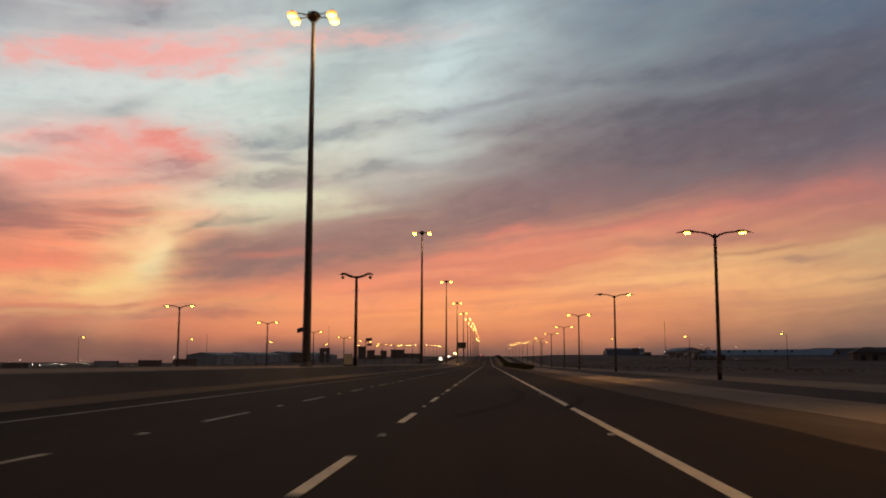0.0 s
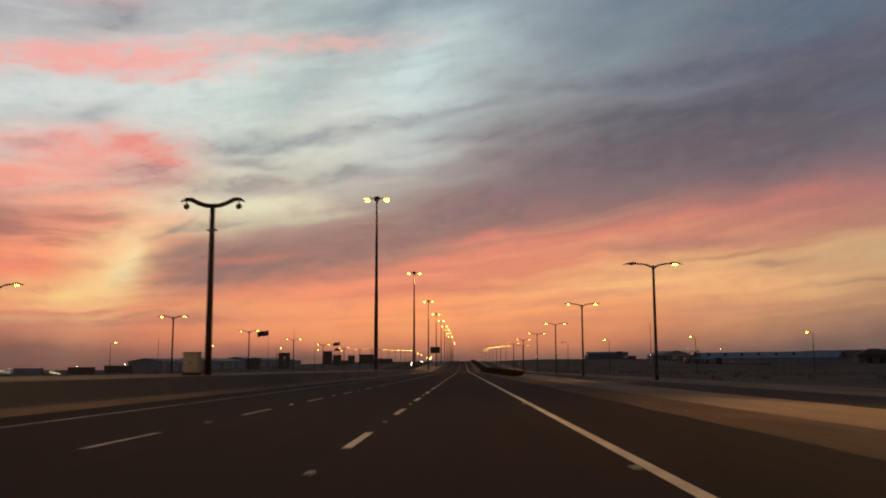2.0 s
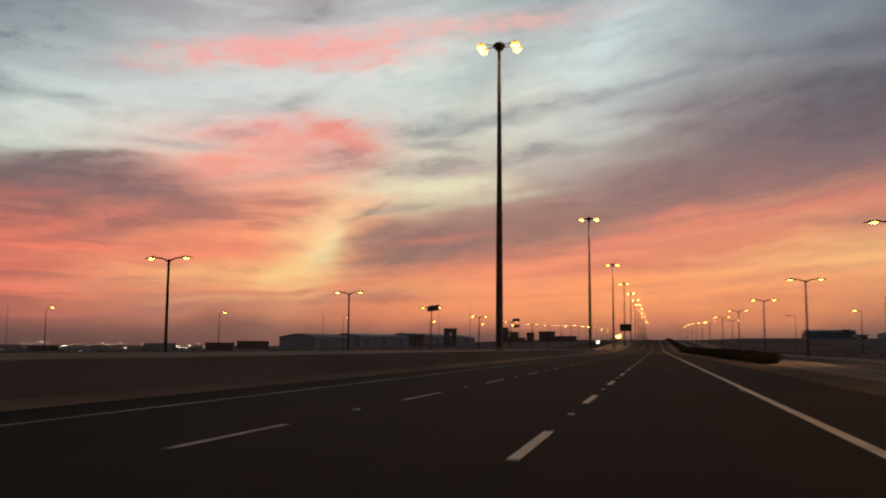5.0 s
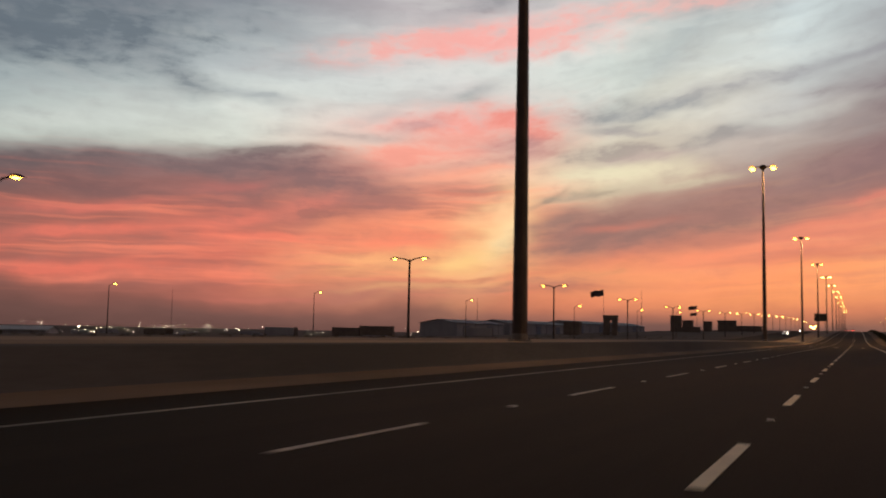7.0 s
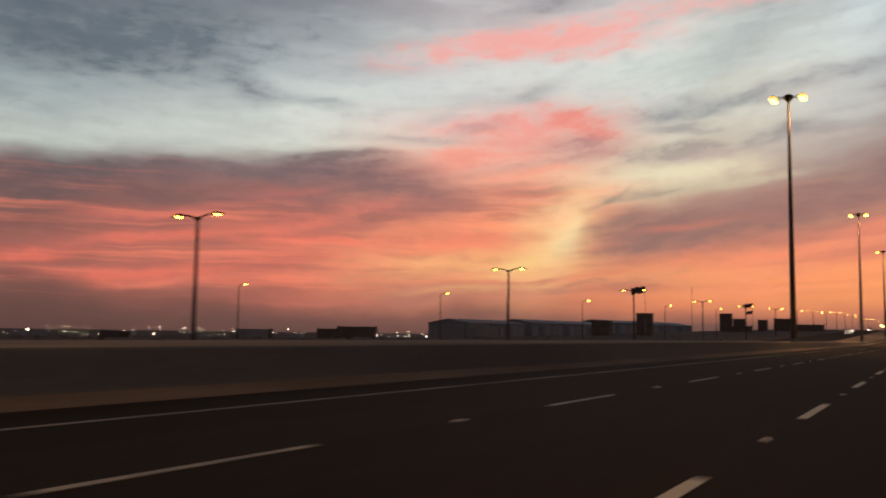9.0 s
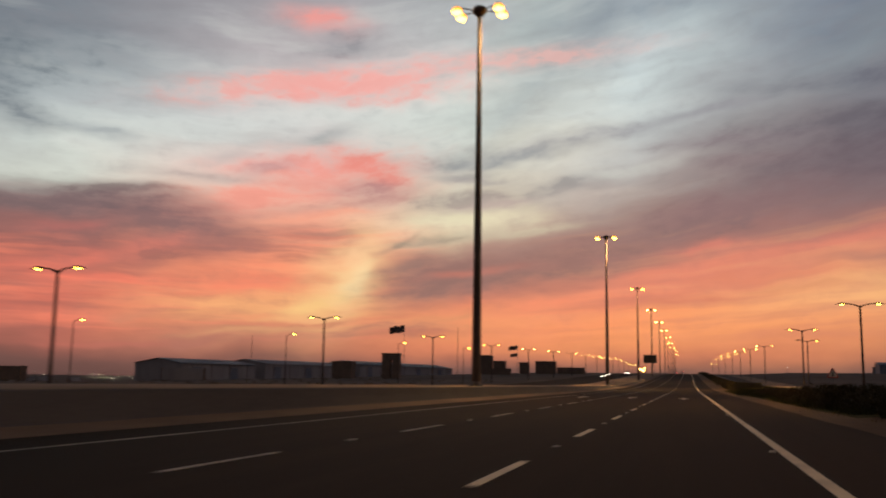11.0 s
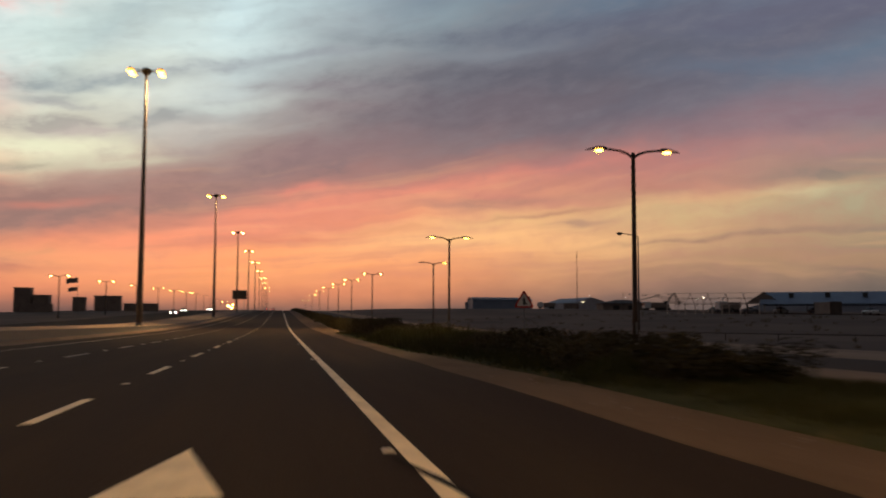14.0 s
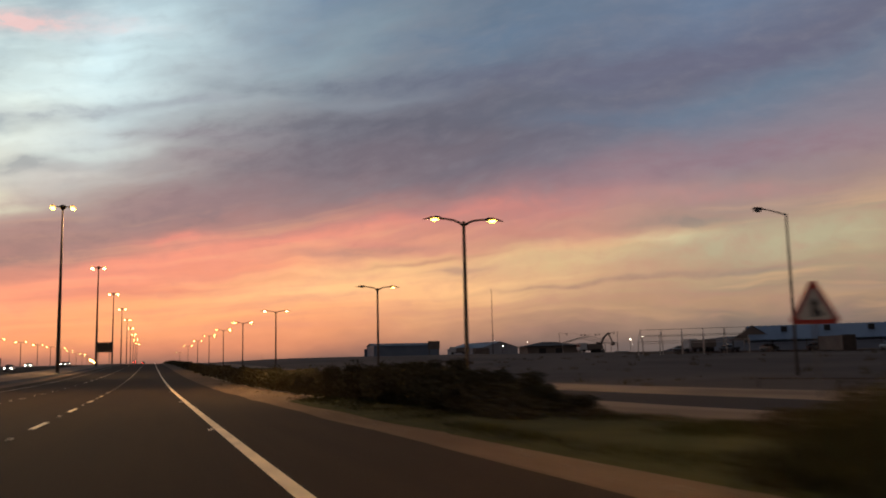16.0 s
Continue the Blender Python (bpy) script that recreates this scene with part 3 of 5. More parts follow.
def rings(bm, stations, n=10, caps=True):
    """A skin over stations (centre, radius or (rx, ry), up-axis pair) given as (p, r, ax, ay)."""
    loops = []
    for p, r, ax, ay in stations:
        rx, ry = r if isinstance(r, tuple) else (r, r)
        loops.append([bm.verts.new(Vector(p) + ax * (rx * math.cos(2 * math.pi * k / n)) + ay * (ry * math.sin(2 * math.pi * k / n))) for k in range(n)])
    for a, b in zip(loops, loops[1:]):
        for k in range(n):
            bm.faces.new((a[k], a[(k + 1) % n], b[(k + 1) % n], b[k]))
    if caps:
        bm.faces.new(loops[0][::-1])
        bm.faces.new(loops[-1])
    return bm


def tube(bm, points, radii, n=10):
    """A tapered tube through points."""
    pts = [Vector(p) for p in points]
    rr = radii if isinstance(radii, (list, tuple)) else [radii] * len(pts)
    st = []
    for k, p in enumerate(pts):
        d = (pts[min(k + 1, len(pts) - 1)] - pts[max(k - 1, 0)]).normalized()
        ref = Vector((0, 1, 0)) if abs(d.y) < 0.9 else Vector((1, 0, 0))
        ax = d.cross(ref).normalized()
        st.append((p, rr[k], ax, d.cross(ax)))
    return rings(bm, st, n)


def drum(bm, stations, n=12, at=(0, 0, 0)):
    """A turned body: (z, radius or (rx, ry)) from bottom to top."""
    x, y = Vector((1, 0, 0)), Vector((0, 1, 0))
    return rings(bm, [((at[0], at[1], at[2] + z), r, x, y) for z, r in stations], n)


# ---- the lie of the land: level, then a long rise to a flat top ----
RISE_Y = [-5000, 350, 400, 463, 560, 658, 755, 852, 950, 1400, 2000, 5000]
RISE_Z = [0, 0, 0.3, 1.4, 3.4, 5.2, 6.7, 7.6, 7.7, 7.4, 3.0, 0]


def ease(v, lo, hi):
    f = min(1.0, max(0.0, (v - lo) / (hi - lo)))
    return f * f * (3 - 2 * f)


def land(x, y):
    z = sum(np.interp(y + d, RISE_Y, RISE_Z) for d in (-30, -15, 0, 15, 30)) / 5
    swell = 1.7 * ease(x, 24, 74) * ease(y, 300, 410) * (1 - ease(y, 1200, 3000)) * (1 - ease(x, 400, 1500))
    dip = 6.0 * ease(-x, 100, 300) * (1 - ease(-x, 2500, 4500)) * (1 - ease(y, 2400, 4400))
    return float(z * ease(x, -220, -70) + swell - dip)


def rows_along(y0, y1, fine=10.0):
    ys, y = [y0], y0
    while y < y1:
        y = min(y1, y + (fine if y < 1100 else 60.0))
        ys.append(y)
    return ys


def strip(profile, y0, y1, fine=10.0, jitter=0.0, seed=1):
    """A long sheet along the road. profile(y) gives (x, height above the land) from left to right."""
    rnd = random.Random(seed)
    bm, last = bmesh.new(), None
    for y in rows_along(y0, y1, fine):
        row = [bm.verts.new((x + rnd.uniform(-jitter, jitter), y, land(x, y) + z)) for x, z in profile(y)]
        if last:
            for k in range(len(row) - 1):
                bm.faces.new((last[k], last[k + 1], row[k + 1], row[k]))
        last = row
    return bm


# ---- ground and roads ----
bm = bmesh.new()
xs = [-4600, -2500, -1200, -700, -450, -320, -250, -215, -180, -145, -110, -80, -60, -46, -38, -22, -12, 4, 12, 20, 30, 60, 110, 200, 400, 900, 2200, 4600]
ys = [-600, -200, -60] + [float(v) for v in range(0, 1100, 20)] + [1150, 1250, 1400, 1700, 2000, 2600, 3400, 4600]
rnd = random.Random(4)
grid = [[bm.verts.new((x, y, land(x, y) - 0.06 + (rnd.uniform(-0.25, 0.1) if (x < -50 or x > 28) else 0))) for x in xs] for y in ys]
for j in range(len(ys) - 1):
    for i in range(len(xs) - 1):
        bm.faces.new((grid[j][i], grid[j][i + 1], grid[j + 1][i + 1], grid[j + 1][i]))
ground = tagged(part("ground", bm, SOIL), "dark flat desert soil reaching to the horizon", "ground", kind="structure")
smooth(ground)

LANE_A, LANE_B, EDGE_R, EDGE_L = -1.80, -5.36, 1.78, -8.92


def shoulder(y):
    """Right edge of the asphalt."""
    return float(np.interp(y, [0, 120, 260], [4.92, 4.80, 4.50]))


bm = strip(lambda y: [(-10.85, -0.1), (-10.8, 0.0), (-7, 0.02), (-3, 0.03), (1, 0.02), (shoulder(y) - 0.05, 0.0), (shoulder(y), -0.1)], -40, 1900, 10.0, 0.03)
road = tagged(part("road", bm, ASPHALT), "dark worn asphalt carriageway with three lanes and a shoulder", "road", kind="structure")


def crown(x):
    return float(np.interp(x, [-10.8, -7, -3, 1, 4.5], [0, 0.02, 0.03, 0.02, 0]))


def line(x, w, y0, y1, mat, name, label):
    bm = strip(lambda y: [(x - w / 2, crown(x) + 0.006), (x + w / 2, crown(x) + 0.006)], y0, y1)
    return tagged(part(name, bm, mat, road), label)


line(EDGE_R, 0.17, -40, 21.3, PAINT, "edge_line", "solid white edge line, slightly worn")
line(EDGE_R, 0.17, 22.2, 1900, PAINT, "edge_line", "solid white edge line, slightly worn")
EDGE_PAINT = material("faded_paint", (0.42, 0.35, 0.27), (0.17, 0.14, 0.115), 0.7, 0, 1.2, 50, 0.2, (1, 0.25, 1), 0.3)
line(EDGE_L, 0.14, -40, 1900, EDGE_PAINT, "edge_line", "worn solid edge line beside the median")

# far carriageway, service road and the kerbless verges
bm = strip(lambda y: [(-36.5, -0.1), (-36.4, 0.0), (-29, 0.03), (-22.1, 0.0), (-22.0, -0.1)], -40, 1900)
tagged(part("far_road", bm, ASPHALT), "dark asphalt carriageway for oncoming traffic", "road", kind="structure")


def side(y):
    """Left edge of the service road, which swings away from the main road."""
    return float(np.interp(y, [0, 120, 220, 300, 420], [10.3, 10.8, 12.6, 13.3, 13.3]))


bm = strip(lambda y: [(side(y), -0.05), (side(y) + 0.1, 0.005), (side(y) + 2.4, 0.03), (side(y) + 4.6, 0.005), (side(y) + 4.7, -0.05)], -40, 1100, 10, 0.06, 3)
tagged(part("service_road", bm, OLD_ASPHALT), "narrow dusty asphalt service road", "road", kind="structure")
bm = strip(lambda y: [(shoulder(y) - 0.30, -0.03), (shoulder(y) - 0.10, 0.010), (shoulder(y) + 0.25, 0.025), (6.2, 0.05), (6.9, 0.02)], -40, 1100, 4, 0.09, 5)
tagged(part("verge", bm, SAND), "brown sand verge along the asphalt edge", "verge", kind="structure")
bm = strip(lambda y: [(6.7, -0.03), (7.4, 0.04), (8.6, 0.10), (side(y) - 0.6, 0.08), (side(y) + 0.05, -0.02)], -40, 1100, 6, 0.15, 6)
tagged(part("verge", bm, PALE_SAND), "pale levelled sand between the two roads", "verge", kind="structure")
bm = strip(lambda y: [(side(y) + 4.65, -0.02), (side(y) + 5.2, 0.07), (side(y) + 8.0, 0.08), (side(y) + 11.4, -0.05)], -40, 1100, 6, 0.2, 7)
tagged(part("verge", bm, PALE_SAND), "pale sand strip behind the service road", "verge", kind="structure")


def bank(y):
    """Height of the raised median."""
    return float(np.interp(y, [0, 230, 300, 380, 500, 1100], [0.80, 0.80, 0.66, 0.45, 0.30, 0.25]))


bm = strip(lambda y: [(-10.75, -0.03), (-10.95, 0.03), (-11.3, 0.07), (-11.62, 0.13)][::-1], -40, 1100, 5, 0.08, 8)
tagged(part("median_verge", bm, MEDIAN_SAND), "brown sand strip at the foot of the median", "verge", kind="structure")
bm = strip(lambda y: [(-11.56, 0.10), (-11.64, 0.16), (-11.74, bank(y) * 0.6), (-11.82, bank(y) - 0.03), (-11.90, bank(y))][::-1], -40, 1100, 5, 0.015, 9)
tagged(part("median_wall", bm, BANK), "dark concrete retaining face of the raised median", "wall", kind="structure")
bm = strip(lambda y: [(-11.88, bank(y) - 0.01), (-12.05, bank(y) + 0.02), (-15, bank(y) + 0.04), (-18.5, bank(y) + 0.02), (-20.4, bank(y) * 0.4), (-22.0, -0.03)][::-1], -40, 1100, 5, 0.05, 10)
tagged(part("median_top", bm, PALE_SAND), "pale sand filling of the raised median", "median", kind="structure")

# ---- street lamps ----
def lamp_head(parent, sx, lit, h, k, bulb):
    """Round glass under a tapering hood at the end of an arm, on the side sx."""
    bm = bmesh.new()
    X, Z = Vector((sx * k, 0, 0)), Vector((0, 0, 1))
    Y = Vector((0, 1, 0))
    st = [(1.55, 0.08, 0.05, 0.06), (1.72, 0.12, 0.09, 0.18), (2.0, 0.13, 0.10, 0.22), (2.35, 0.11, 0.07, 0.18), (2.7, 0.04, 0.035, 0.10), (2.9, 0.0, 0.02, 0.03)]
    rings(bm, [(X * d + Z * (h + z + 0.12), (w, t), Y, Z) for d, z, t, w in st], 10)
    hood = smooth(part("lamp_head", bm, DARK_STEEL, parent, "dark tapering lamp head"))
    bm = bmesh.new()
    bmesh.ops.create_uvsphere(bm, u_segments=14, v_segments=8, radius=1.0)
    bmesh.ops.scale(bm, vec=(0.27, 0.20, 0.13), verts=bm.verts)
    bmesh.ops.translate(bm, vec=(sx * 2.08 * k, 0, h + 0.20), verts=bm.verts)
    smooth(part("lens", bm, SODIUM if lit else UNLIT, hood, "glowing amber lens" if lit else "dark unlit lens"))
    if lit:
        bm = bmesh.new()
        bmesh.ops.create_uvsphere(bm, u_segments=12, v_segments=8, radius=1.0)
        bmesh.ops.scale(bm, vec=(0.24, 0.19, 0.12), verts=bm.verts)
        bmesh.ops.translate(bm, vec=(sx * 2.08 * k, 0, h + 0.155), verts=bm.verts)
        smooth(part("bulb", bm, bulb, hood, "white-hot bulb"))


def street_lamp(h, lit=(True, True), rope=False, k=0.88, bulb=BULB):
    text = "tall double-armed steel street lamp, both heads glowing amber" if all(lit) else "tall double-armed steel street lamp with one dark head"
    ob = thing("street_lamp", text, "street lamp", "double-armed lamps along the roads")
    bm = bmesh.new()
    drum(bm, [(0.0, 0.155), (1.6, 0.15), (1.65, 0.135), (h - 0.1, 0.10), (h + 0.06, 0.095)], 12)
    smooth(part("pole", bm, RUST_STEEL if rope else DARK_STEEL, ob))
    bm = bmesh.new()
    box(bm, -0.28, 0.28, -0.28, 0.28, -0.25, 0.05, 0.02)
    part("base", bm, CONCRETE, ob, "square concrete footing")
    bm = bmesh.new()
    box(bm, -0.06, 0.06, -0.165, -0.14, 0.5, 1.1, 0.01)
    part("hatch", bm, STEEL, ob, "small service hatch")
    for sx, on in zip((-1, 1), lit):
        bm = bmesh.new()
        tube(bm, [(0, 0, h - 0.22), (sx * 0.35 * k, 0, h), (sx * 0.8 * k, 0, h + 0.13), (sx * 1.25 * k, 0, h + 0.18), (sx * 1.62 * k, 0, h + 0.21)], [0.075, 0.07, 0.062, 0.058, 0.06], 8)
        smooth(part("arm", bm, DARK_STEEL, ob))
        lamp_head(ob, sx, on, h, k, bulb)
    if rope:
        bm = bmesh.new()
        pts = [(0.118 * math.cos(i * 0.9), 0.118 * math.sin(i * 0.9), h - 0.5 - i * 0.055) for i in range(60)]
        tube(bm, pts, 0.022, 5)
        part("light_rope", bm, ROPE, ob, "pale unlit rope wound round the pole")
    return ob


def spread(first, spots):
    """Copies of a thing at the given spots; the first one takes the first spot."""
    first.matrix_basis = spots[0]
    return [copy_thing(first, m) for m in spots[1:]]


def post(x, y, z=0.0, turn=0.0):
    return pose(x, y, land(x, y) + z, 0, 0, turn)


RIGHT = {10: 14.8, 60: 15.0, 116: 16.0, 164.2: 16.2, 219: 18.1, 270: 18.6, 318.9: 18.35, 369.6: 18.2, 418.4: 24.7, 472.5: 20.3}
full_lamp = street_lamp(9.68)
half_right = street_lamp(9.68, (False, True))
half_left = street_lamp(9.68, (True, False))
wrapped = street_lamp(9.68, (True, True), True)
spread(wrapped, [post(RIGHT[y], y) for y in (60, 318.9)])
spread(half_right, [post(RIGHT[y], y) for y in (116, 418.4)])
spread(full_lamp, [post(RIGHT[y], y) for y in (10, 164.2, 219, 270, 369.6)])
spread(street_lamp(9.68, bulb=BLOOM_BULB), [post(RIGHT[472.5], 472.5)] + [post(20.0, y) for y in (527, 585, 652, 735, 845, 1000)])
lows = street_lamp(8.4, k=0.80)
spread(lows, [post(x, y) for x, y in ((-41, 68), (-41.2, 118), (-41.3, 167.3), (-42.2, 217.4), (-42.8, 268), (-43, 318), (-43, 368), (-43, 418))])
spread(street_lamp(8.4, k=0.80, bulb=BLOOM_BULB), [post(-43, y) for y in range(468, 1030, 50)])
spread(half_left, [post(-41, 18)])

# ---- high masts on the median ----
def high_mast(h, bulb=BULB):
    ob = thing("high_mast", "tall tapered floodlight mast with glowing amber lamps on the median", "light mast", "high masts on the median")
    bm = bmesh.new()
    drum(bm, [(0.0, 0.30), (h * 0.45, 0.235), (h * 0.46, 0.225), (h - 0.6, 0.13), (h, 0.12)], 12)
    part("pole", bm, DARK_STEEL, ob)
    bm = bmesh.new()
    drum(bm, [(0.0, 0.46), (0.05, 0.46), (0.06, 0.32), (0.30, 0.31)], 12)
    for k in range(8):
        a = k * math.pi / 4
        drum(bm, [(0.05, 0.03), (0.12, 0.03)], 6, (0.40 * math.cos(a), 0.40 * math.sin(a), 0))
    part("base_flange", bm, STEEL, ob, "bolted base flange")
    bm = bmesh.new()
    drum(bm, [(-0.30, 0.22), (-0.05, 0.44), (0.12, 0.50), (0.30, 0.42), (0.42, 0.18)], 14, (0, 0, h))
    smooth(part("crown", bm, DARK_STEEL, ob, "dark round crown of the mast"))
    for k, (dx, dy) in enumerate([(-1, -0.35), (1, -0.35), (-1, 0.35), (1, 0.35)]):
        bm = bmesh.new()
        tube(bm, [(dx * 0.4, dy * 0.6, h + 0.1), (dx * 1.2, dy * 1.6, h + 0.16)], 0.045, 6)
        part("bracket", bm, DARK_STEEL, ob)
        bm = bmesh.new()
        drum(bm, [(0.10, (0.30, 0.26)), (0.20, (0.27, 0.23)), (0.30, (0.12, 0.10))], 10, (dx * 1.4, dy * 1.6, h))
        lamp = smooth(part("floodlight", bm, DARK_STEEL, ob))
        bm = bmesh.new()
        bmesh.ops.create_uvsphere(bm, u_segments=12, v_segments=8, radius=1.0)
        bmesh.ops.scale(bm, vec=(0.38, 0.34, 0.24), verts=bm.verts)
        bmesh.ops.translate(bm, vec=(dx * 1.4, dy * 1.6, h + 0.02), verts=bm.verts)
        smooth(part("lens", bm, FLOOD, lamp, "glowing amber lens"))
        bm = bmesh.new()
        bmesh.ops.create_uvsphere(bm, u_segments=12, v_segments=8, radius=1.0)
        bmesh.ops.scale(bm, vec=(0.34, 0.32, 0.23), verts=bm.verts)
        bmesh.ops.translate(bm, vec=(dx * 1.4, dy * 1.6, h - 0.08), verts=bm.verts)
        smooth(part("bulb", bm, bulb, lamp, "white-hot bulb"))
    return ob


mast = high_mast(24.5)
spread(mast, [pose(-12.45, y, land(-12.45, y) + bank(y) + 0.01) for y in (60, 167.5, 269, 365.5, 463)])
spread(high_mast(24.5, BLOOM_BULB), [pose(-12.45, y, land(-12.45, y) + bank(y) + 0.01) for y in (560, 658, 755, 852, 950, 1047, 1144, 1242)])

# ---- the light that the nearest glowing lamps throw ----
def throw(name, x, y, z, watts, size, aim=0.0, cone=140):
    """A lamp's light, aimed by degrees from straight down towards the road's middle."""
    data = bpy.data.lights.new(name, "SPOT")
    data.energy, data.color, data.shadow_soft_size = watts, (1.0, 0.57, 0.22), size
    data.spot_size, data.spot_blend = math.radians(cone), 0.7
    ob = new(name, data)
    ob.matrix_basis = pose(x, y, z, 0, aim, 0)


# watts set lamp by lamp; the later ones also stand in for headlights
for y, watts in ((60, 4000), (167.5, 2400), (269, 10500), (365.5, 26000), (463, 14000)):
    throw("mast_light", -11.05, y, land(-12.45, y) + bank(y) + 23.9, watts, 1.2)
# at 116 and 418.4 the light is added beside an unlit head
for y, watts in ((10, 2600), (60, 2600), (116, 2000), (164.2, 2600), (219, 2200), (270, 4000), (318.9, 8000), (369.6, 8500), (418.4, 5500)):
    throw("lamp_light", RIGHT[y] - 1.85, y, land(RIGHT[y], y) + 9.5, watts, 0.5, 50, 126)

# ---- camera pole with its cabinet on the median ----
pole = thing("camera_pole", "rust-brown steel pole with curved arms and two dome cameras", "camera pole", at=(-12.35, 82.2, 0.80))
bm = bmesh.new()
drum(bm, [(0, 0.17), (4.0, 0.15), (8.23, 0.115)], 10)
smooth(part("pole", bm, RUST_STEEL, pole))
bm = bmesh.new()
drum(bm, [(6.90, 0.15), (7.05, 0.15)], 10)
box(bm, -0.26, 0.26, -0.04, 0.04, 6.95, 7.01)
part("collar", bm, STEEL, pole)
for sx in (-1, 1):
    bm = bmesh.new()
    tube(bm, [(0, 0, 8.17), (sx * 0.33, 0, 8.19), (sx * 0.7, 0, 8.31), (sx * 1.03, 0, 8.48), (sx * 1.3, 0, 8.50), (sx * 1.56, 0, 8.39)], [0.11, 0.11, 0.11, 0.11, 0.09, 0.03], 8)
    smooth(part("arm", bm, DARK_STEEL, pole, "wavy dark arm"))
    bm = bmesh.new()
    drum(bm, [(-0.46, 0.03), (-0.43, 0.10), (-0.34, 0.145), (-0.24, 0.14), (-0.20, 0.10), (-0.18, 0.03), (0.0, 0.03)], 12, (sx * 1.28, 0, 8.46))
    smooth(part("dome_camera", bm, STEEL, pole, "hanging grey dome camera"))
cab = thing("control_cabinet", "cream roadside control cabinet on a dark plinth beside the pole", "cabinet", at=(-12.92, 81.6, 0.81))
bm = bmesh.new()
box(bm, -0.36, 0.36, -0.28, 0.28, 0.13, 1.03, 0.02)
part("body", bm, CAB_PAINT, cab)
bm = bmesh.new()
box(bm, -0.38, 0.38, -0.30, 0.30, 0.0, 0.125, 0.01)
part("plinth", bm, BLACK_PAINT, cab, "dark plinth")
bm = bmesh.new()
box(bm, -0.39, 0.39, -0.32, 0.32, 1.035, 1.09, 0.01)
part("lid", bm, CAB_PAINT, cab)
for x0 in (-0.33, 0.005):
    bm = bmesh.new()
    box(bm, x0, x0 + 0.325, -0.305, -0.282, 0.18, 0.99, 0.006)
    door = part("door", bm, CAB_PAINT, cab)
    bm = bmesh.new()
    box(bm, x0 + (0.27 if x0 < 0 else 0.02), x0 + (0.30 if x0 < 0 else 0.05), -0.335, -0.306, 0.5, 0.66, 0.005)
    part("handle", bm, STEEL, door)

# ---- warning sign and single-armed lamp on the right ----
sign = thing("warning_sign", "triangular red-bordered warning sign with a black merge symbol", "road sign", at=(18.3, 340, land(18.3, 340)), turn=-16)


def slab(bm, corners, y0, y1):
    a = [bm.verts.new((x, y0, z)) for x, z in corners]
    b = [bm.verts.new((x, y1, z)) for x, z in corners]
    n = len(a)
    bm.faces.new(a)
    bm.faces.new(b[::-1])
    for k in range(n):
        bm.faces.new((a[k], b[k], b[(k + 1) % n], a[(k + 1) % n]))
    bmesh.ops.recalc_face_normals(bm, faces=bm.faces)
    return bm


def triangle(r, z=2.55):
    pts = []
    for k in range(3):
        a = math.pi / 2 + k * 2 * math.pi / 3
        for d in (-0.11, 0, 0.11):
            pts.append((r * math.cos(a + d) * (1 if d else 1.02), z + r * math.sin(a + d) * (1 if d else 1.02)))
    return pts


part("plate", slab(bmesh.new(), triangle(0.76), 0.0, 0.02), RED_PAINT, sign, "red triangular border plate")
part("face", slab(bmesh.new(), triangle(0.55), -0.008, -0.001), SIGN_FACE, sign, "pale inner face")
bm = slab(bmesh.new(), [(-0.08, 2.30), (0.08, 2.30), (0.08, 2.66), (0.13, 2.66), (0.0, 2.86), (-0.13, 2.66), (-0.08, 2.66)], -0.014, -0.009)
slab(bm, [(0.081, 2.42), (0.20, 2.31), (0.26, 2.37), (0.081, 2.54)], -0.0141, -0.009)
part("symbol", bm, BLACK_PAINT, sign, "black merging arrow")
bm = bmesh.new()
drum(bm, [(0, 0.04), (3.0, 0.04)], 8, (0, 0.065, 0))
part("post", bm, STEEL, sign)


def single_lamp(h, lit=True, reach=2.2):
    ob = thing("street_lamp", "slim single-armed street lamp" + (", glowing" if lit else ", unlit"), "street lamp", "single-armed lamps" if lit else "")
    bm = bmesh.new()
    drum(bm, [(-1.5, 0.11), (1.2, 0.10), (h, 0.055)], 8)
    smooth(part("pole", bm, DARK_STEEL, ob))
    bm = bmesh.new()
    tube(bm, [(0, 0, h - 0.05), (-reach * 0.5, 0, h + 0.16), (-reach * 0.8, 0, h + 0.25)], [0.05, 0.04, 0.035], 6)
    part("arm", bm, DARK_STEEL, ob)
    bm = bmesh.new()
    X, Y, Z = Vector((-1, 0, 0)), Vector((0, 1, 0)), Vector((0, 0, 1))
    rings(bm, [(X * (reach * 0.76 + d) + Z * (h + 0.26), (w, t), Y, Z) for d, w, t in ((0, 0.05, 0.04), (0.15, 0.15, 0.09), (0.5, 0.16, 0.10), (0.72, 0.05, 0.03))], 8)
    head = smooth(part("lamp_head", bm, DARK_STEEL, ob))
    bm = bmesh.new()
    bmesh.ops.create_uvsphere(bm, u_segments=10, v_segments=6, radius=1.0)
    bmesh.ops.scale(bm, vec=(0.26, 0.18, 0.13), verts=bm.verts)
    bmesh.ops.translate(bm, vec=(-reach * 0.76 - 0.36, 0, h + 0.15), verts=bm.verts)
    part("lens", bm, BULB if lit else UNLIT, head, "glowing lens" if lit else "dark lens")
    return ob


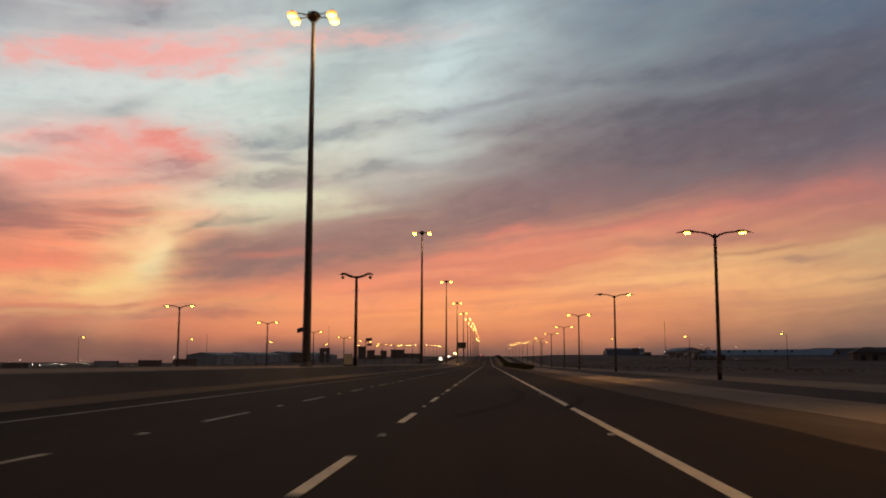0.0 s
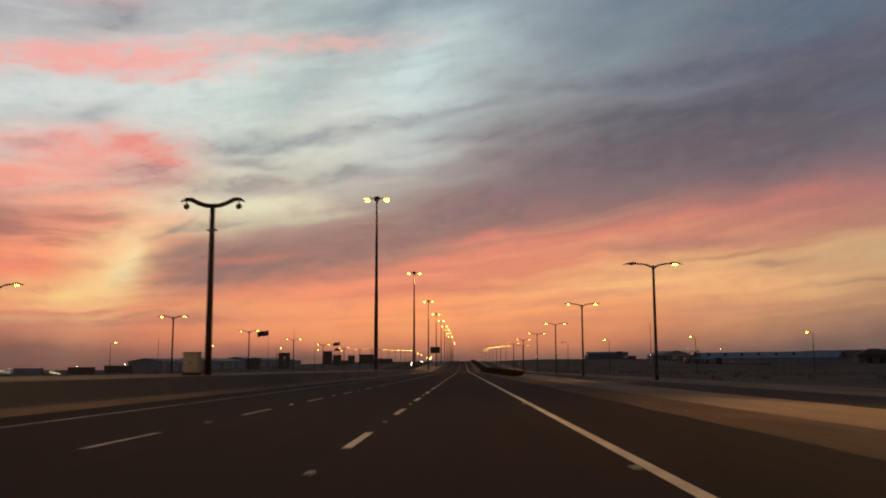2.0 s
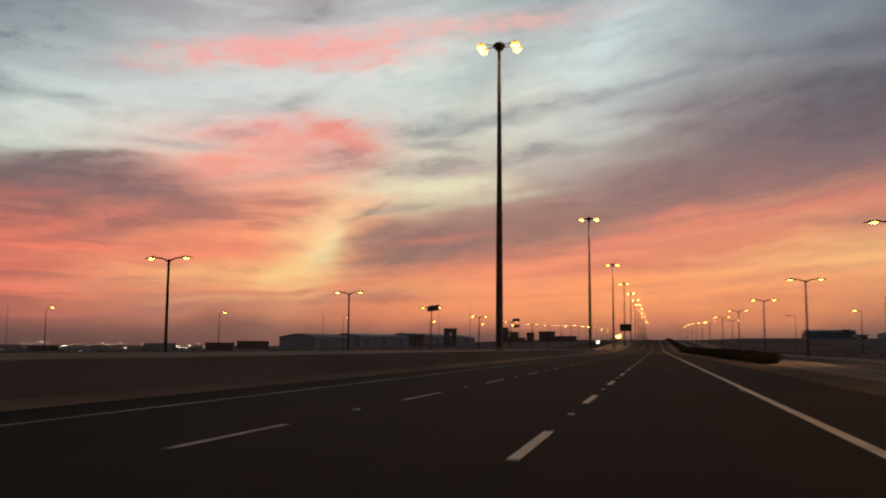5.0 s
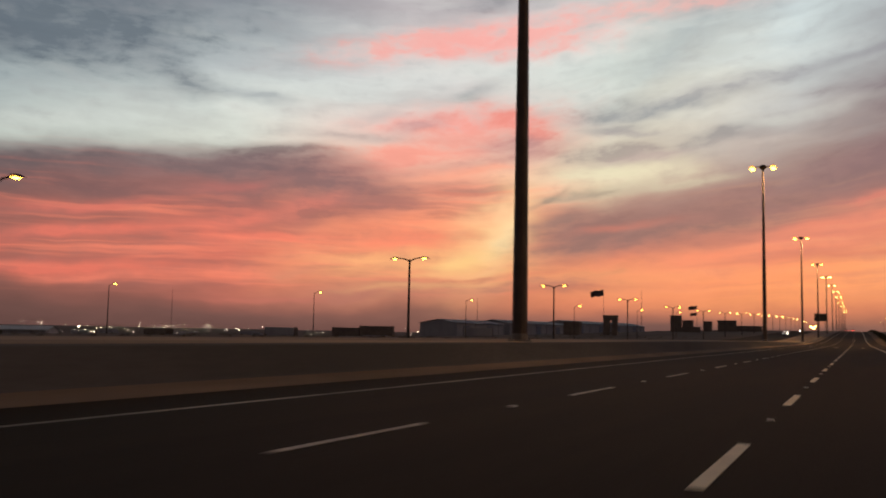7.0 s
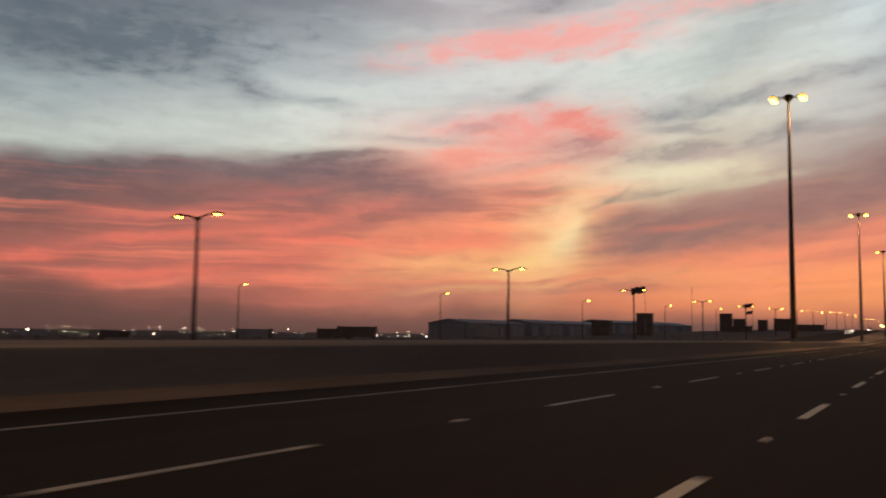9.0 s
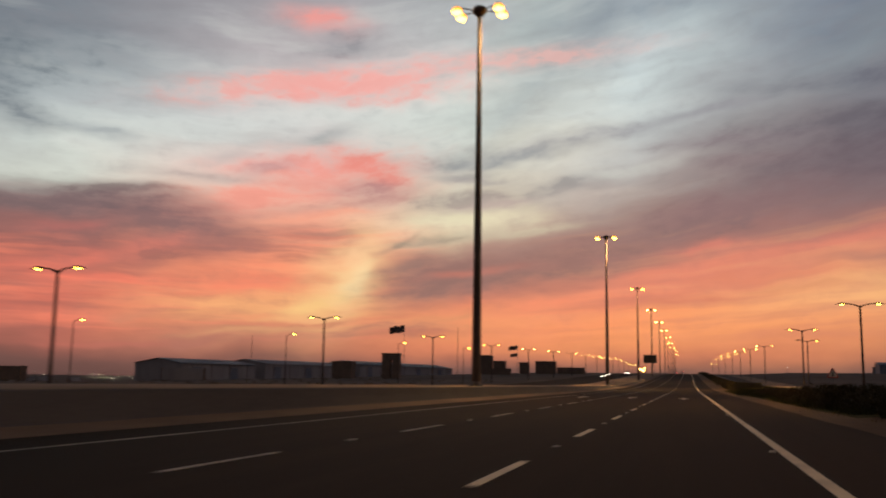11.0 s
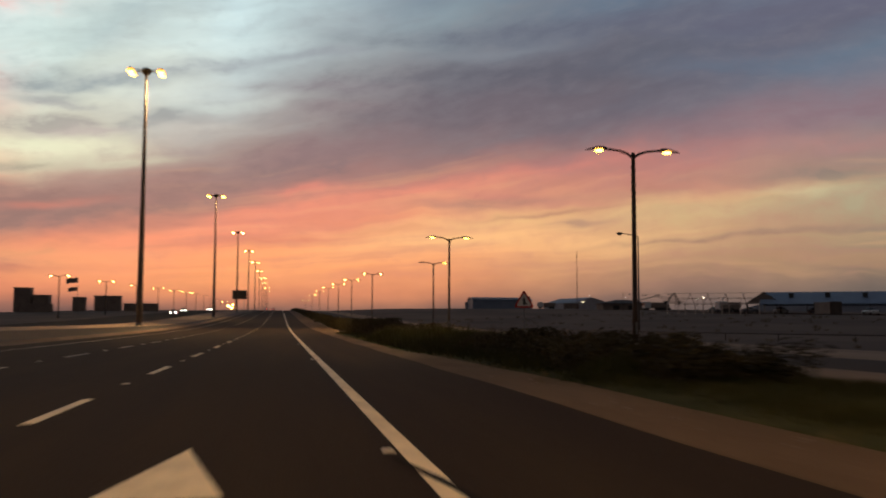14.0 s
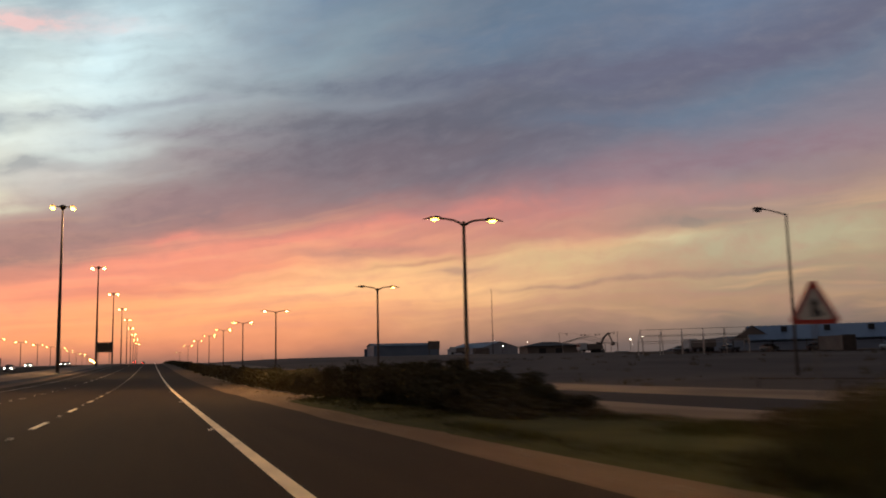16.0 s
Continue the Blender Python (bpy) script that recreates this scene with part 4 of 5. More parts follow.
spread(single_lamp(9.75, False), [post(37.2, 364.4)])
glow = single_lamp(8.1, True, 1.3)
spread(glow, [post(x, y, 0, 180) for x, y in ((-115.2, 250.5), (-94.7, 282), (-77.9, 316.5), (-64.6, 354), (-133, 216), (-151, 181), (-169, 146), (-187, 111), (-58, 395), (-55, 440))] +
       [post(x, y, 1.2) for x, y in ((62.5, 286.3), (83.2, 258), (43.5, 312), (104, 230))])

# ---- lane dashes, studs and arrows ----
def dash_mesh(name, w, length, mat):
    bm = bmesh.new()
    box(bm, -w / 2, w / 2, 0, length, 0.0, 0.007)
    return mesh_of(bm, name, mat)


dash_a, dash_b = dash_mesh("lane_dash", 0.125, 3.0, PAINT), dash_mesh("lane_dash_worn", 0.105, 3.0, OLD_PAINT)
bm = bmesh.new()
slab(bm, [(-0.055, 0.0), (-0.035, 0.02), (0.035, 0.02), (0.055, 0.0)], -0.05, 0.05)
stud = mesh_of(bm, "road_stud", STUD)


def on_road(name, mesh, x, y):
    ob = new(name, mesh)
    ob.parent = road
    ob.location = (x, y, land(x, y) + crown(x) + 0.004)
    return ob


for k in range(-3, 44):
    y = 15.3 + 9.0 * k
    on_road("lane_dash", dash_a, LANE_A, y)
    on_road("lane_dash", dash_b, LANE_B, y)
    on_road("road_stud", stud, LANE_A, y + 6.0)
    on_road("road_stud", stud, LANE_B, y + 6.0)
    if k % 2 == 0:
        on_road("road_stud", stud, EDGE_R - 0.17, y - 2.4)
bm = bmesh.new()
for k in range(44, 120):
    for x in (LANE_A, LANE_B):
        y = 15.3 + 9.0 * k
        corners = [(x - 0.075, y), (x + 0.075, y), (x + 0.075, y + 3), (x - 0.075, y + 3)]
        bm.faces.new([bm.verts.new((cx, cy, land(cx, cy) + crown(cx) + 0.02)) for cx, cy in corners])
tagged(part("far_lane_dashes", bm, PAINT, road), "lane dashes far along the road", kind="stuff")


def arrow(x, y, paint):
    """A straight-ahead arrow laid flat on the road."""
    outline = [(-0.12, 0), (0.12, 0), (0.10, 3.4), (0.40, 3.4), (0.0, 5.6), (-0.40, 3.4), (-0.10, 3.4)]
    bm = bmesh.new()
    top = [bm.verts.new((px, py, 0.008)) for px, py in outline]
    low = [bm.verts.new((px, py, 0.0)) for px, py in outline]
    bm.faces.new(top)
    for k in range(7):
        bm.faces.new((top[k], low[k], low[(k + 1) % 7], top[(k + 1) % 7]))
    bmesh.ops.recalc_face_normals(bm, faces=bm.faces)
    ob = part("lane_arrow", bm, paint, road, "white straight-ahead arrow on the lane")
    ob.location = (x, y, land(x, y) + crown(x) + 0.004)


for x, paint in ((0.0, PAINT), (-3.6, OLD_PAINT), (-7.1, OLD_PAINT)):
    arrow(x, 277.6, paint)

# dark tyre marks that swing across the lane
TYRE = material("tyre_mark", (0.010, 0.008, 0.006), (0.018, 0.014, 0.011), 0.85, 0, 1.5, 30, 0.2, (1, 0.3, 1), 0.05)


def tyre_mark(points, width):
    """A smooth dark band on the asphalt through a few (x, y) points."""
    bm, last = bmesh.new(), None
    n = 12 * (len(points) - 1)
    for k in range(n + 1):
        f = k / n * (len(points) - 1)
        i = min(int(f), len(points) - 2)
        f -= i
        p = [Vector(points[min(max(i + d, 0), len(points) - 1)]) for d in (-1, 0, 1, 2)]
        at = 0.5 * (2 * p[1] + (p[2] - p[0]) * f + (2 * p[0] - 5 * p[1] + 4 * p[2] - p[3]) * f * f + (3 * p[1] - p[0] - 3 * p[2] + p[3]) * f ** 3)
        run = (p[2] - p[1]).normalized()
        row = [bm.verts.new((at.x + run.y * d, at.y - run.x * d, land(at.x, at.y) + crown(at.x) + 0.012)) for d in (-width / 2, width / 2)]
        if last:
            bm.faces.new((last[0], last[1], row[1], row[0]))
        last = row
    return part("tyre_mark", bm, TYRE, road, "dark curved tyre mark")


tyre_mark([(-0.9, 17.0), (-0.1, 20.7), (0.35, 23.4), (0.75, 27.0), (0.9, 31.0), (0.85, 37.0), (0.75, 44.0)], 0.24)
tyre_mark([(1.45, 20.2), (1.75, 21.7), (2.2, 24.0), (2.55, 26.6), (2.7, 29.5)], 0.26)
tyre_mark([(0.1, 273.2), (0.9, 275.0), (1.7, 277.3), (1.98, 279.0), (1.9, 280.8), (1.6, 282.5)], 0.07)

# ---- shrubs and tall grass beside the shoulder ----
def leaf_cloud(bm, rnd, count, rx, ry, h, size):
    """Leaves in loose clumps, denser outside, with an uneven outline."""
    clumps = [(rnd.uniform(-0.75, 0.75) * rx, rnd.uniform(-0.85, 0.85) * ry, rnd.uniform(0.25, 0.82) * h, rnd.uniform(0.22, 0.42)) for _ in range(11)]
    for _ in range(count):
        cx, cy, cz, r = rnd.choice(clumps)
        d = Vector((rnd.gauss(0, 1), rnd.gauss(0, 1), rnd.gauss(0, 1))).normalized()
        p = Vector((cx, cy, cz)) + Vector((d.x * r * 1.3, d.y * r * 1.5, d.z * r)) * (rnd.random() ** 0.4)
        if p.z < 0.02:
            p.z = rnd.uniform(0.02, 0.2)
        p.z = min(p.z, h * (1.0 + 0.18 * rnd.random()))
        a = Vector((rnd.gauss(0, 1), rnd.gauss(0, 1), rnd.gauss(0.2, 0.8))).normalized()
        b = a.cross(Vector((rnd.gauss(0, 1), rnd.gauss(0, 1), rnd.gauss(0, 1)))).normalized()
        s = size * rnd.uniform(0.6, 1.4)
        bm.faces.new([bm.verts.new(v) for v in (p - a * s, p + b * s * 0.4, p + a * s, p - b * s * 0.4)])


def shrub(seed, rx, ry, h):
    rnd = random.Random(seed)
    ob = thing("shrub", "dense dark green desert shrub on the sand verge", "shrub", "shrubs along the shoulder")
    for k in range(7):
        bm = bmesh.new()
        a, b = rnd.uniform(0, 6.28), rnd.uniform(0.3, 0.8)
        x, y = math.cos(a) * rx * b, math.sin(a) * ry * b
        tube(bm, [(x * 0.1, y * 0.1, -0.05), (x * 0.5, y * 0.5, h * 0.45), (x, y, h * rnd.uniform(0.7, 1.05))], [0.028, 0.017, 0.006], 5)
        part("branch", bm, BARK, ob, "thin brown branch")
    bm = bmesh.new()
    leaf_cloud(bm, rnd, 3000, rx, ry, h, 0.055)
    part("foliage", bm, LEAF, ob, "small dark green leaves")
    return ob


kinds = [shrub(11 + k, rx, ry, h) for k, (rx, ry, h) in enumerate([(0.9, 1.1, 0.9), (0.8, 1.2, 1.05), (1.0, 1.0, 0.8), (0.85, 1.1, 1.0)])]
rnd = random.Random(21)
spots = [[] for _ in kinds]


def height_here(y):
    """Height of the growth along the verge."""
    return float(np.interp(y, [160, 168, 190, 245, 254, 259, 264, 270, 276, 276.5, 289.3, 289.6, 299, 304, 305, 323.6, 323.8, 327.0, 327.2, 334, 338, 344, 352, 358, 400, 600],
                           [0.4, 0.8, 0.9, 1.0, 1.05, 0.98, 0.9, 0.92, 0.85, 0, 0, 0.72, 0.92, 0.8, 0, 0, 0.9, 0.88, 0, 0, 0.75, 1.2, 1.25, 1.1, 1.12, 1.2]))


y = 164.0
while y < 400:
    h = height_here(y)
    if h > 0.1:
        for lane in ((6.55, 7.9) if 255 < y < 277 else (7.0, 8.5) if y > 288 or 262 > y > 230 else (7.0,)):
            k = rnd.randrange(len(kinds))
            base = (0.9, 1.05, 0.8, 1.0)[k]
            sc = h / base * rnd.uniform(0.88, 1.1)
            x = lane + rnd.uniform(-0.2, 0.3) + (0.15 if y < 300 else 0.6 * ease(y, 300, 350))
            wide = rnd.uniform(0.85, 1.15)
            m = pose(x, y + rnd.uniform(-0.3, 0.3), land(x, y), 0, 0, rnd.choice((0, 180)) + rnd.uniform(-20, 20)) @ Matrix.Diagonal((wide, wide, sc, 1))
            spots[k].append(m)
    y += rnd.uniform(0.95, 1.4)
for ob, ms in zip(kinds, spots):
    for m in ms[1:]:
        c = copy_thing(ob, m)
        c.matrix_basis = m
    ob.matrix_basis = ms[0]

bm = bmesh.new()
rnd = random.Random(5)
y = 400.0
while y < 1000:
    x, h = 8.2 + rnd.uniform(-0.5, 0.6), rnd.uniform(0.9, 1.4)
    z0 = land(x, y)
    for _ in range(160 if y < 560 else 60):
        a, b, c = rnd.uniform(-1, 1), rnd.uniform(-1.6, 1.6), rnd.random()
        p = Vector((x + a * 1.3 * (1 - 0.4 * c), y + b, z0 + c * h * (1 - 0.3 * a * a)))
        u = Vector((rnd.gauss(0, 1), rnd.gauss(0, 1), rnd.gauss(0, 1))).normalized() * rnd.uniform(0.1, 0.22)
        v = u.cross(Vector((rnd.gauss(0, 1), rnd.gauss(0, 1), rnd.gauss(0, 1)))).normalized() * rnd.uniform(0.06, 0.14)
        bm.faces.new([bm.verts.new(q) for q in (p - u, p + v, p + u, p - v)])
    y += 2.2
tagged(part("far_hedge", bm, LEAF), "long dark row of shrubs far along the verge", "hedge", kind="stuff")

# a bed of grass, taller in the gaps between the shrubs
bm = bmesh.new()
rnd = random.Random(9)
for y0, y1, count, h in ((248, 262, 2600, 0.4), (258, 276.5, 8000, 0.7), (276, 291, 9000, 0.26), (290, 304, 3000, 0.55), (303, 326, 8500, 0.74), (325, 340, 14000, 0.20), (340, 352, 3000, 0.24)):
    for _ in range(count):
        y = rnd.uniform(y0, y1)
        rim = 5.6 - 0.45 * ease(y, 300, 308)
        x = rnd.uniform(rim, 10.0)
        edge = min(1.0, (x - rim + 0.05) / 0.7)
        n = noise.noise((x * 0.5, y * 0.35, 0.0))
        hh = h * edge * (0.75 + 0.7 * n) * rnd.uniform(0.6, 1.2)
        if hh < 0.05:
            continue
        z = land(x, y)
        for _ in range(3):
            bx, by = x + rnd.uniform(-0.12, 0.12), y + rnd.uniform(-0.12, 0.12)
            a = rnd.uniform(0, 6.28)
            w = Vector((math.cos(a), math.sin(a), 0)) * 0.028
            lean = Vector((rnd.gauss(0, 0.12), rnd.gauss(0, 0.12), 0))
            p = Vector((bx, by, z - 0.02))
            bm.faces.new([bm.verts.new(q) for q in (p - w, p + w, p + lean + Vector((0, 0, hh)))])
tagged(part("tall_grass", bm, GRASS), "tall green and straw-coloured grass on the verge", "grass", kind="stuff")
bm = strip(lambda y: [(5.45 - 0.5 * ease(y, 300, 308), 0.0), (5.7 - 0.45 * ease(y, 300, 308), 0.05), (6.3, 0.10), (9.0, 0.11), (9.9, 0.06), (10.2, -0.02)], 246, 352, 4, 0.12, 14)
tagged(part("planted_strip", bm, material("grass_soil", (0.030, 0.035, 0.014), (0.052, 0.052, 0.022), 0.97, 0, 0.6, 12, 0.4, (1, 1, 1), 0.05)), "dark earth under the grass", "verge", kind="structure")

# stones and dry tufts along the sand, and low scrub on the plain
bm = bmesh.new()
rnd = random.Random(41)
for _ in range(800):
    y = rnd.uniform(0, 380)
    x = shoulder(y) + 0.2 + abs(rnd.gauss(0, 0.7))
    s = rnd.uniform(0.010, 0.032)
    m = Matrix.Translation((x, y, land(x, y) + 0.035)) @ Matrix.Rotation(rnd.uniform(0, 6.28), 4, "Z") @ Matrix.Diagonal((s * 1.4, s, s * 0.7, 1))
    bmesh.ops.create_icosphere(bm, subdivisions=1, radius=1.0, matrix=m)
tagged(part("stones", bm, BROWN_BLOCK), "small loose stones along the sand verge", "stones", kind="stuff")
bm = bmesh.new()
for k in range(1100):
    if k < 260:
        y = rnd.uniform(150, 390)
        x = shoulder(y) + 0.8 + abs(rnd.gauss(0, 0.7))
        h, n, z = rnd.uniform(0.05, 0.16), 5, 0.03
    else:
        y = rnd.uniform(120, 460)
        x = rnd.choice((rnd.uniform(23, 75), rnd.uniform(-110, -46)))
        h, n, z = rnd.uniform(0.15, 0.5), 14, -0.02
    for _ in range(n):
        a = rnd.uniform(0, 6.28)
        p = Vector((x + rnd.gauss(0, h * 0.5), y + rnd.gauss(0, h * 0.5), land(x, y) + z))
        w = Vector((math.cos(a), math.sin(a), 0)) * (0.01 + 0.05 * h)
        bm.faces.new([bm.verts.new(q) for q in (p - w, p + w, p + Vector((rnd.gauss(0, 0.4) * h, rnd.gauss(0, 0.4) * h, h * rnd.uniform(0.6, 1.2))))])
tagged(part("dry_scrub", bm, material("dry_scrub", (0.10, 0.075, 0.040), (0.16, 0.12, 0.065), 0.9, 0, 1.0, 10, 0.0, (1, 1, 1), 0.1)), "dry brown tufts and low scrub on the sand", "scrub", kind="stuff")

# ---- buildings and yards on the left ----
def shed(name, label, length, depth, eave, ridge, wall, roof, at, turn, bays=6, opens=False):
    """A long gabled shed. Its long front lies along local x at y = 0, and it reaches back to +y."""
    ob = thing(name, label, "shed", at=(*at, land(*at) - 0.1), turn=turn)
    if not opens:
        for y0 in (0.0, depth - 0.2):
            bm = bmesh.new()
            box(bm, 0, length, y0, y0 + 0.2, -0.6, eave)
            part("side_wall", bm, wall, ob)
    for x0 in (0.0, length - 0.2):
        bm = bmesh.new()
        prof = [(0.2, -0.6), (depth - 0.2, -0.6), (depth - 0.2, eave - 0.05), (depth / 2, ridge - 0.12), (0.2, eave - 0.05)]
        if opens:
            prof = [(0.2, eave - 0.3), (depth - 0.2, eave - 0.3), (depth / 2, ridge - 0.12)]
        a = [bm.verts.new((x0, y, z)) for y, z in prof]
        b = [bm.verts.new((x0 + 0.2, y, z)) for y, z in prof]
        bm.faces.new(a)
        bm.faces.new(b[::-1])
        for k in range(len(a)):
            bm.faces.new((a[k], b[k], b[(k + 1) % len(a)], a[(k + 1) % len(a)]))
        bmesh.ops.recalc_face_normals(bm, faces=bm.faces)
        part("gable_wall", bm, wall, ob)
    for sgn in (0, 1):
        bm = bmesh.new()
        ya, yb = (-0.5, depth / 2) if sgn == 0 else (depth + 0.5, depth / 2)
        za = eave - 0.5 * (ridge - eave) / (depth / 2)
        n = max(6, int(length / 1.2))
        for k in range(n):
            xa, xb = -0.4 + (length + 0.8) * k / n, -0.4 + (length + 0.8) * (k + 1) / n
            xm = xb - 0.16
            for (x0, x1, lift) in ((xa, xm, 0.0), (xm, xb, 0.07)):
                q = [(x0, ya, za + lift), (x1, ya, za + lift), (x1, yb, ridge + lift), (x0, yb, ridge + lift)]
                bm.faces.new([bm.verts.new(v) for v in q])
                bm.faces.new([bm.verts.new((v[0], v[1], v[2] - 0.12)) for v in q[::-1]])
        part("roof", bm, roof, ob, "ribbed sheet roof")
    for k in range(bays):
        x = length * (k + 0.5) / bays
        bm = bmesh.new()
        box(bm, x - 0.1, x + 0.1, -0.12, -0.004, -0.5, eave - 0.25, 0.02)
        part("column", bm, STEEL, ob)
        if k % 2 == 0 and not opens:
            bm = bmesh.new()
            box(bm, x + 0.5, x + 4.0, -0.06, -0.005, -0.3, min(3.6, eave - 0.8), 0.02)
            part("door", bm, BLUE_SHEET, ob, "blue-grey roller door")
    return ob


shed("warehouse", "long grey-blue sheet-metal warehouse behind the far road", 33, 16, 4.6, 5.9, GREY_SHEET, BLUE_SHEET, (-129.3, 429.8), 81, 4)
shed("warehouse", "long grey-blue sheet-metal warehouse behind the far road", 53, 16, 4.6, 5.9, GREY_SHEET, BLUE_SHEET, (-123.4, 467.5), 81)
shed("warehouse", "long grey-blue sheet-metal warehouse behind the far road", 84, 16, 4.4, 5.8, GREY_SHEET, BLUE_SHEET, (-114.4, 526), 81, 8)


def block(name, label, category, mat, w, d, h, at, turn=0.0, opening=None, cap=0.3):
    ob = thing(name, label, category, at=(*at, land(*at) - 0.05), turn=turn)
    if opening:
        o0, o1, oh = opening
        for x0, x1, z0, z1, nm in ((-w / 2, o0, -0.4, h, "pier"), (o1, w / 2, -0.4, h, "pier"), (o0, o1, oh, h, "lintel")):
            bm = bmesh.new()
            box(bm, x0, x1, -d / 2, d / 2, z0, z1)
            part(nm, bm, mat, ob)
    else:
        bm = bmesh.new()
        box(bm, -w / 2, w / 2, -d / 2, d / 2, -0.4, h, 0.03)
        part("body", bm, mat, ob)
    bm = bmesh.new()
    box(bm, -w / 2 - cap / 2, w / 2 + cap / 2, -d / 2 - cap / 2, d / 2 + cap / 2, h + 0.003, h + cap, 0.03)
    part("cap", bm, mat, ob)
    return ob


block("gate_tower", "tall brown rendered gate tower beside the far road", "tower", BROWN_BLOCK, 5.2, 4, 7.0, (-85.4, 474), 8, (-0.25, 0.55, 5.4))
block("kiosk", "low wide brown kiosk with a flat roof", "kiosk", BROWN_BLOCK, 6.0, 5, 4.6, (-99, 470), 5)
block("storage_tower", "dark boxy storage tower with a lower wing", "tower", BROWN_BLOCK, 5.0, 6, 7.6, (-82, 592), 5)
block("storage_block", "dark boxy flat-roofed block", "building", BROWN_BLOCK, 4.8, 6, 5.2, (-76.4, 593), 5)
block("storage_block", "dark boxy flat-roofed block", "building", BROWN_BLOCK, 4.2, 6, 4.8, (-72, 628), 5)
block("storage_block", "dark wide flat-roofed block", "building", BROWN_BLOCK, 9.4, 6, 5.4, (-63, 634), 5)
block("storage_block", "long low dark flat-roofed block", "building", BROWN_BLOCK, 13, 6, 2.6, (-54, 655), 5)


def container(at, turn, length=9.0, mat=None):
    ob = thing("shipping_container", "dull ribbed steel shipping container on the soil", "container", "containers in the yard", at=(*at, land(*at) - 0.02), turn=turn)
    bm = bmesh.new()
    n = int(length / 0.5)
    near = [(-length / 2 + (k + d) * length / n, -1.2 - (0.06 if 0.2 < d < 0.8 else 0.0)) for k in range(n) for d in (0.0, 0.25, 0.4, 0.75)]
    plan = near + [(length / 2, -1.2), (length / 2, 1.2), (-length / 2, 1.2)]
    low, top = ([bm.verts.new((x, y, z)) for x, y in plan] for z in (0.15, 2.6))
    for k in range(len(plan)):
        bm.faces.new((low[k], low[(k + 1) % len(plan)], top[(k + 1) % len(plan)], top[k]))
    bm.faces.new(top)
    part("body", bm, mat or BROWN_BLOCK, ob)
    for x in (-length / 2 + 0.1, length / 2 - 0.1):
        bm = bmesh.new()
        box(bm, x - 0.12, x + 0.12, -1.25, 1.25, 0.0, 2.66, 0.02)
        part("corner_frame", bm, DARK_STEEL, ob)


for at, turn, mat in (((-105, 390), 20, GREY_SHEET), ((-140, 372), 4, BROWN_BLOCK), ((-150, 352), 12, GREY_SHEET), ((-175, 330), -8, BROWN_BLOCK), ((-118, 350), 15, BROWN_BLOCK), ((-70, 560), 10, BROWN_BLOCK)):
    container(at, turn, 9.0, mat)

# long dark hall further left
shed("hall", "long dark flat-gabled hall with a pale roof edge", 30, 16, 2.5, 3.3, GREY_SHEET, PALE_SHEET, (-186, 262), 38, 5)


def flagpole(at, h, size, second=0.0):
    ob = thing("flagpole", "slim tall flagpole with a dark flag flying", "flagpole", at=(*at, land(*at)))
    bm = bmesh.new()
    drum(bm, [(-0.2, 0.12), (h * 0.5, 0.09), (h, 0.05), (h + 0.12, 0.09), (h + 0.2, 0.02)], 8)
    part("pole", bm, STEEL, ob)
    for top, s, mat in [(h - 0.1, size, CLOTH)] + ([(h - second, size * 0.8, CLOTH)] if second else []):
        bm = bmesh.new()
        nx, nz = 14, 6
        vs = [[bm.verts.new((-0.06 - s * i / nx, 0.25 * s / 6 * math.sin(i * 0.8) * (0.3 + i / nx), top - s * 0.46 * j / nz - 0.10 * s * (i / nx) ** 1.5 + 0.03 * s * math.sin(i * 0.9))) for i in range(nx + 1)] for j in range(nz + 1)]
        for j in range(nz):
            for i in range(nx):
                bm.faces.new((vs[j][i], vs[j][i + 1], vs[j + 1][i + 1], vs[j + 1][i]))
        bmesh.ops.solidify(bm, geom=list(bm.faces), thickness=0.02)
        part("flag", bm, mat, ob, "dark cloth flag, waving")
    return ob


flagpole((-118, 590), 21.5, 6.6)
flagpole((-92, 720), 15.2, 5.0, 4.4)


def lattice_mast(at, h, name="antenna_mast"):
    ob = thing(name, "thin lattice antenna mast far behind the yards", "antenna", "lattice antennas", at=(*at, land(*at) - 0.2))
    legs = [(0.24 * math.cos(a), 0.24 * math.sin(a)) for a in (0.5, 2.6, 4.7)]
    for x, y in legs:
        bm = bmesh.new()
        tube(bm, [(x, y, 0), (x * 0.4, y * 0.4, h)], [0.045, 0.03], 5)
        part("leg", bm, DARK_STEEL, ob)
    bm = bmesh.new()
    for k in range(int(h / 1.2)):
        f, f2 = k * 1.2 / h, (k + 1) * 1.2 / h
        for i in range(3):
            a, b = legs[i], legs[(i + 1) % 3]
            s, s2 = 1 - 0.6 * f, 1 - 0.6 * f2
            tube(bm, [(a[0] * s, a[1] * s, f * h), (b[0] * s2, b[1] * s2, f2 * h)], 0.025, 4)
    part("bracing", bm, DARK_STEEL, ob)
    bm = bmesh.new()
    drum(bm, [(h * 0.28, 0.4), (h * 0.29, 0.4)], 10)
    part("platform", bm, DARK_STEEL, ob)


for at, h in (((-126, 717), 27), ((-384, 575), 31), ((-175, 560), 20), ((123.2, 641), 24.5)):
    lattice_mast(at, h)

# sign board on a post far along the median
board = thing("sign_board", "large dark traffic sign board on posts, seen from behind", "road sign", at=(-25.5, 880, land(-25.5, 880)))
bm = bmesh.new()
box(bm, -4.6, 4.6, -0.12, 0.12, 7.6, 13.4, 0.03)
part("panel", bm, GREEN_SIGN, board)
for x in (-3.0, 3.0):
    bm = bmesh.new()
    drum(bm, [(-0.2, 0.2), (13.2, 0.16)], 8, (x, 0.3, 0))
    part("post", bm, STEEL, board)

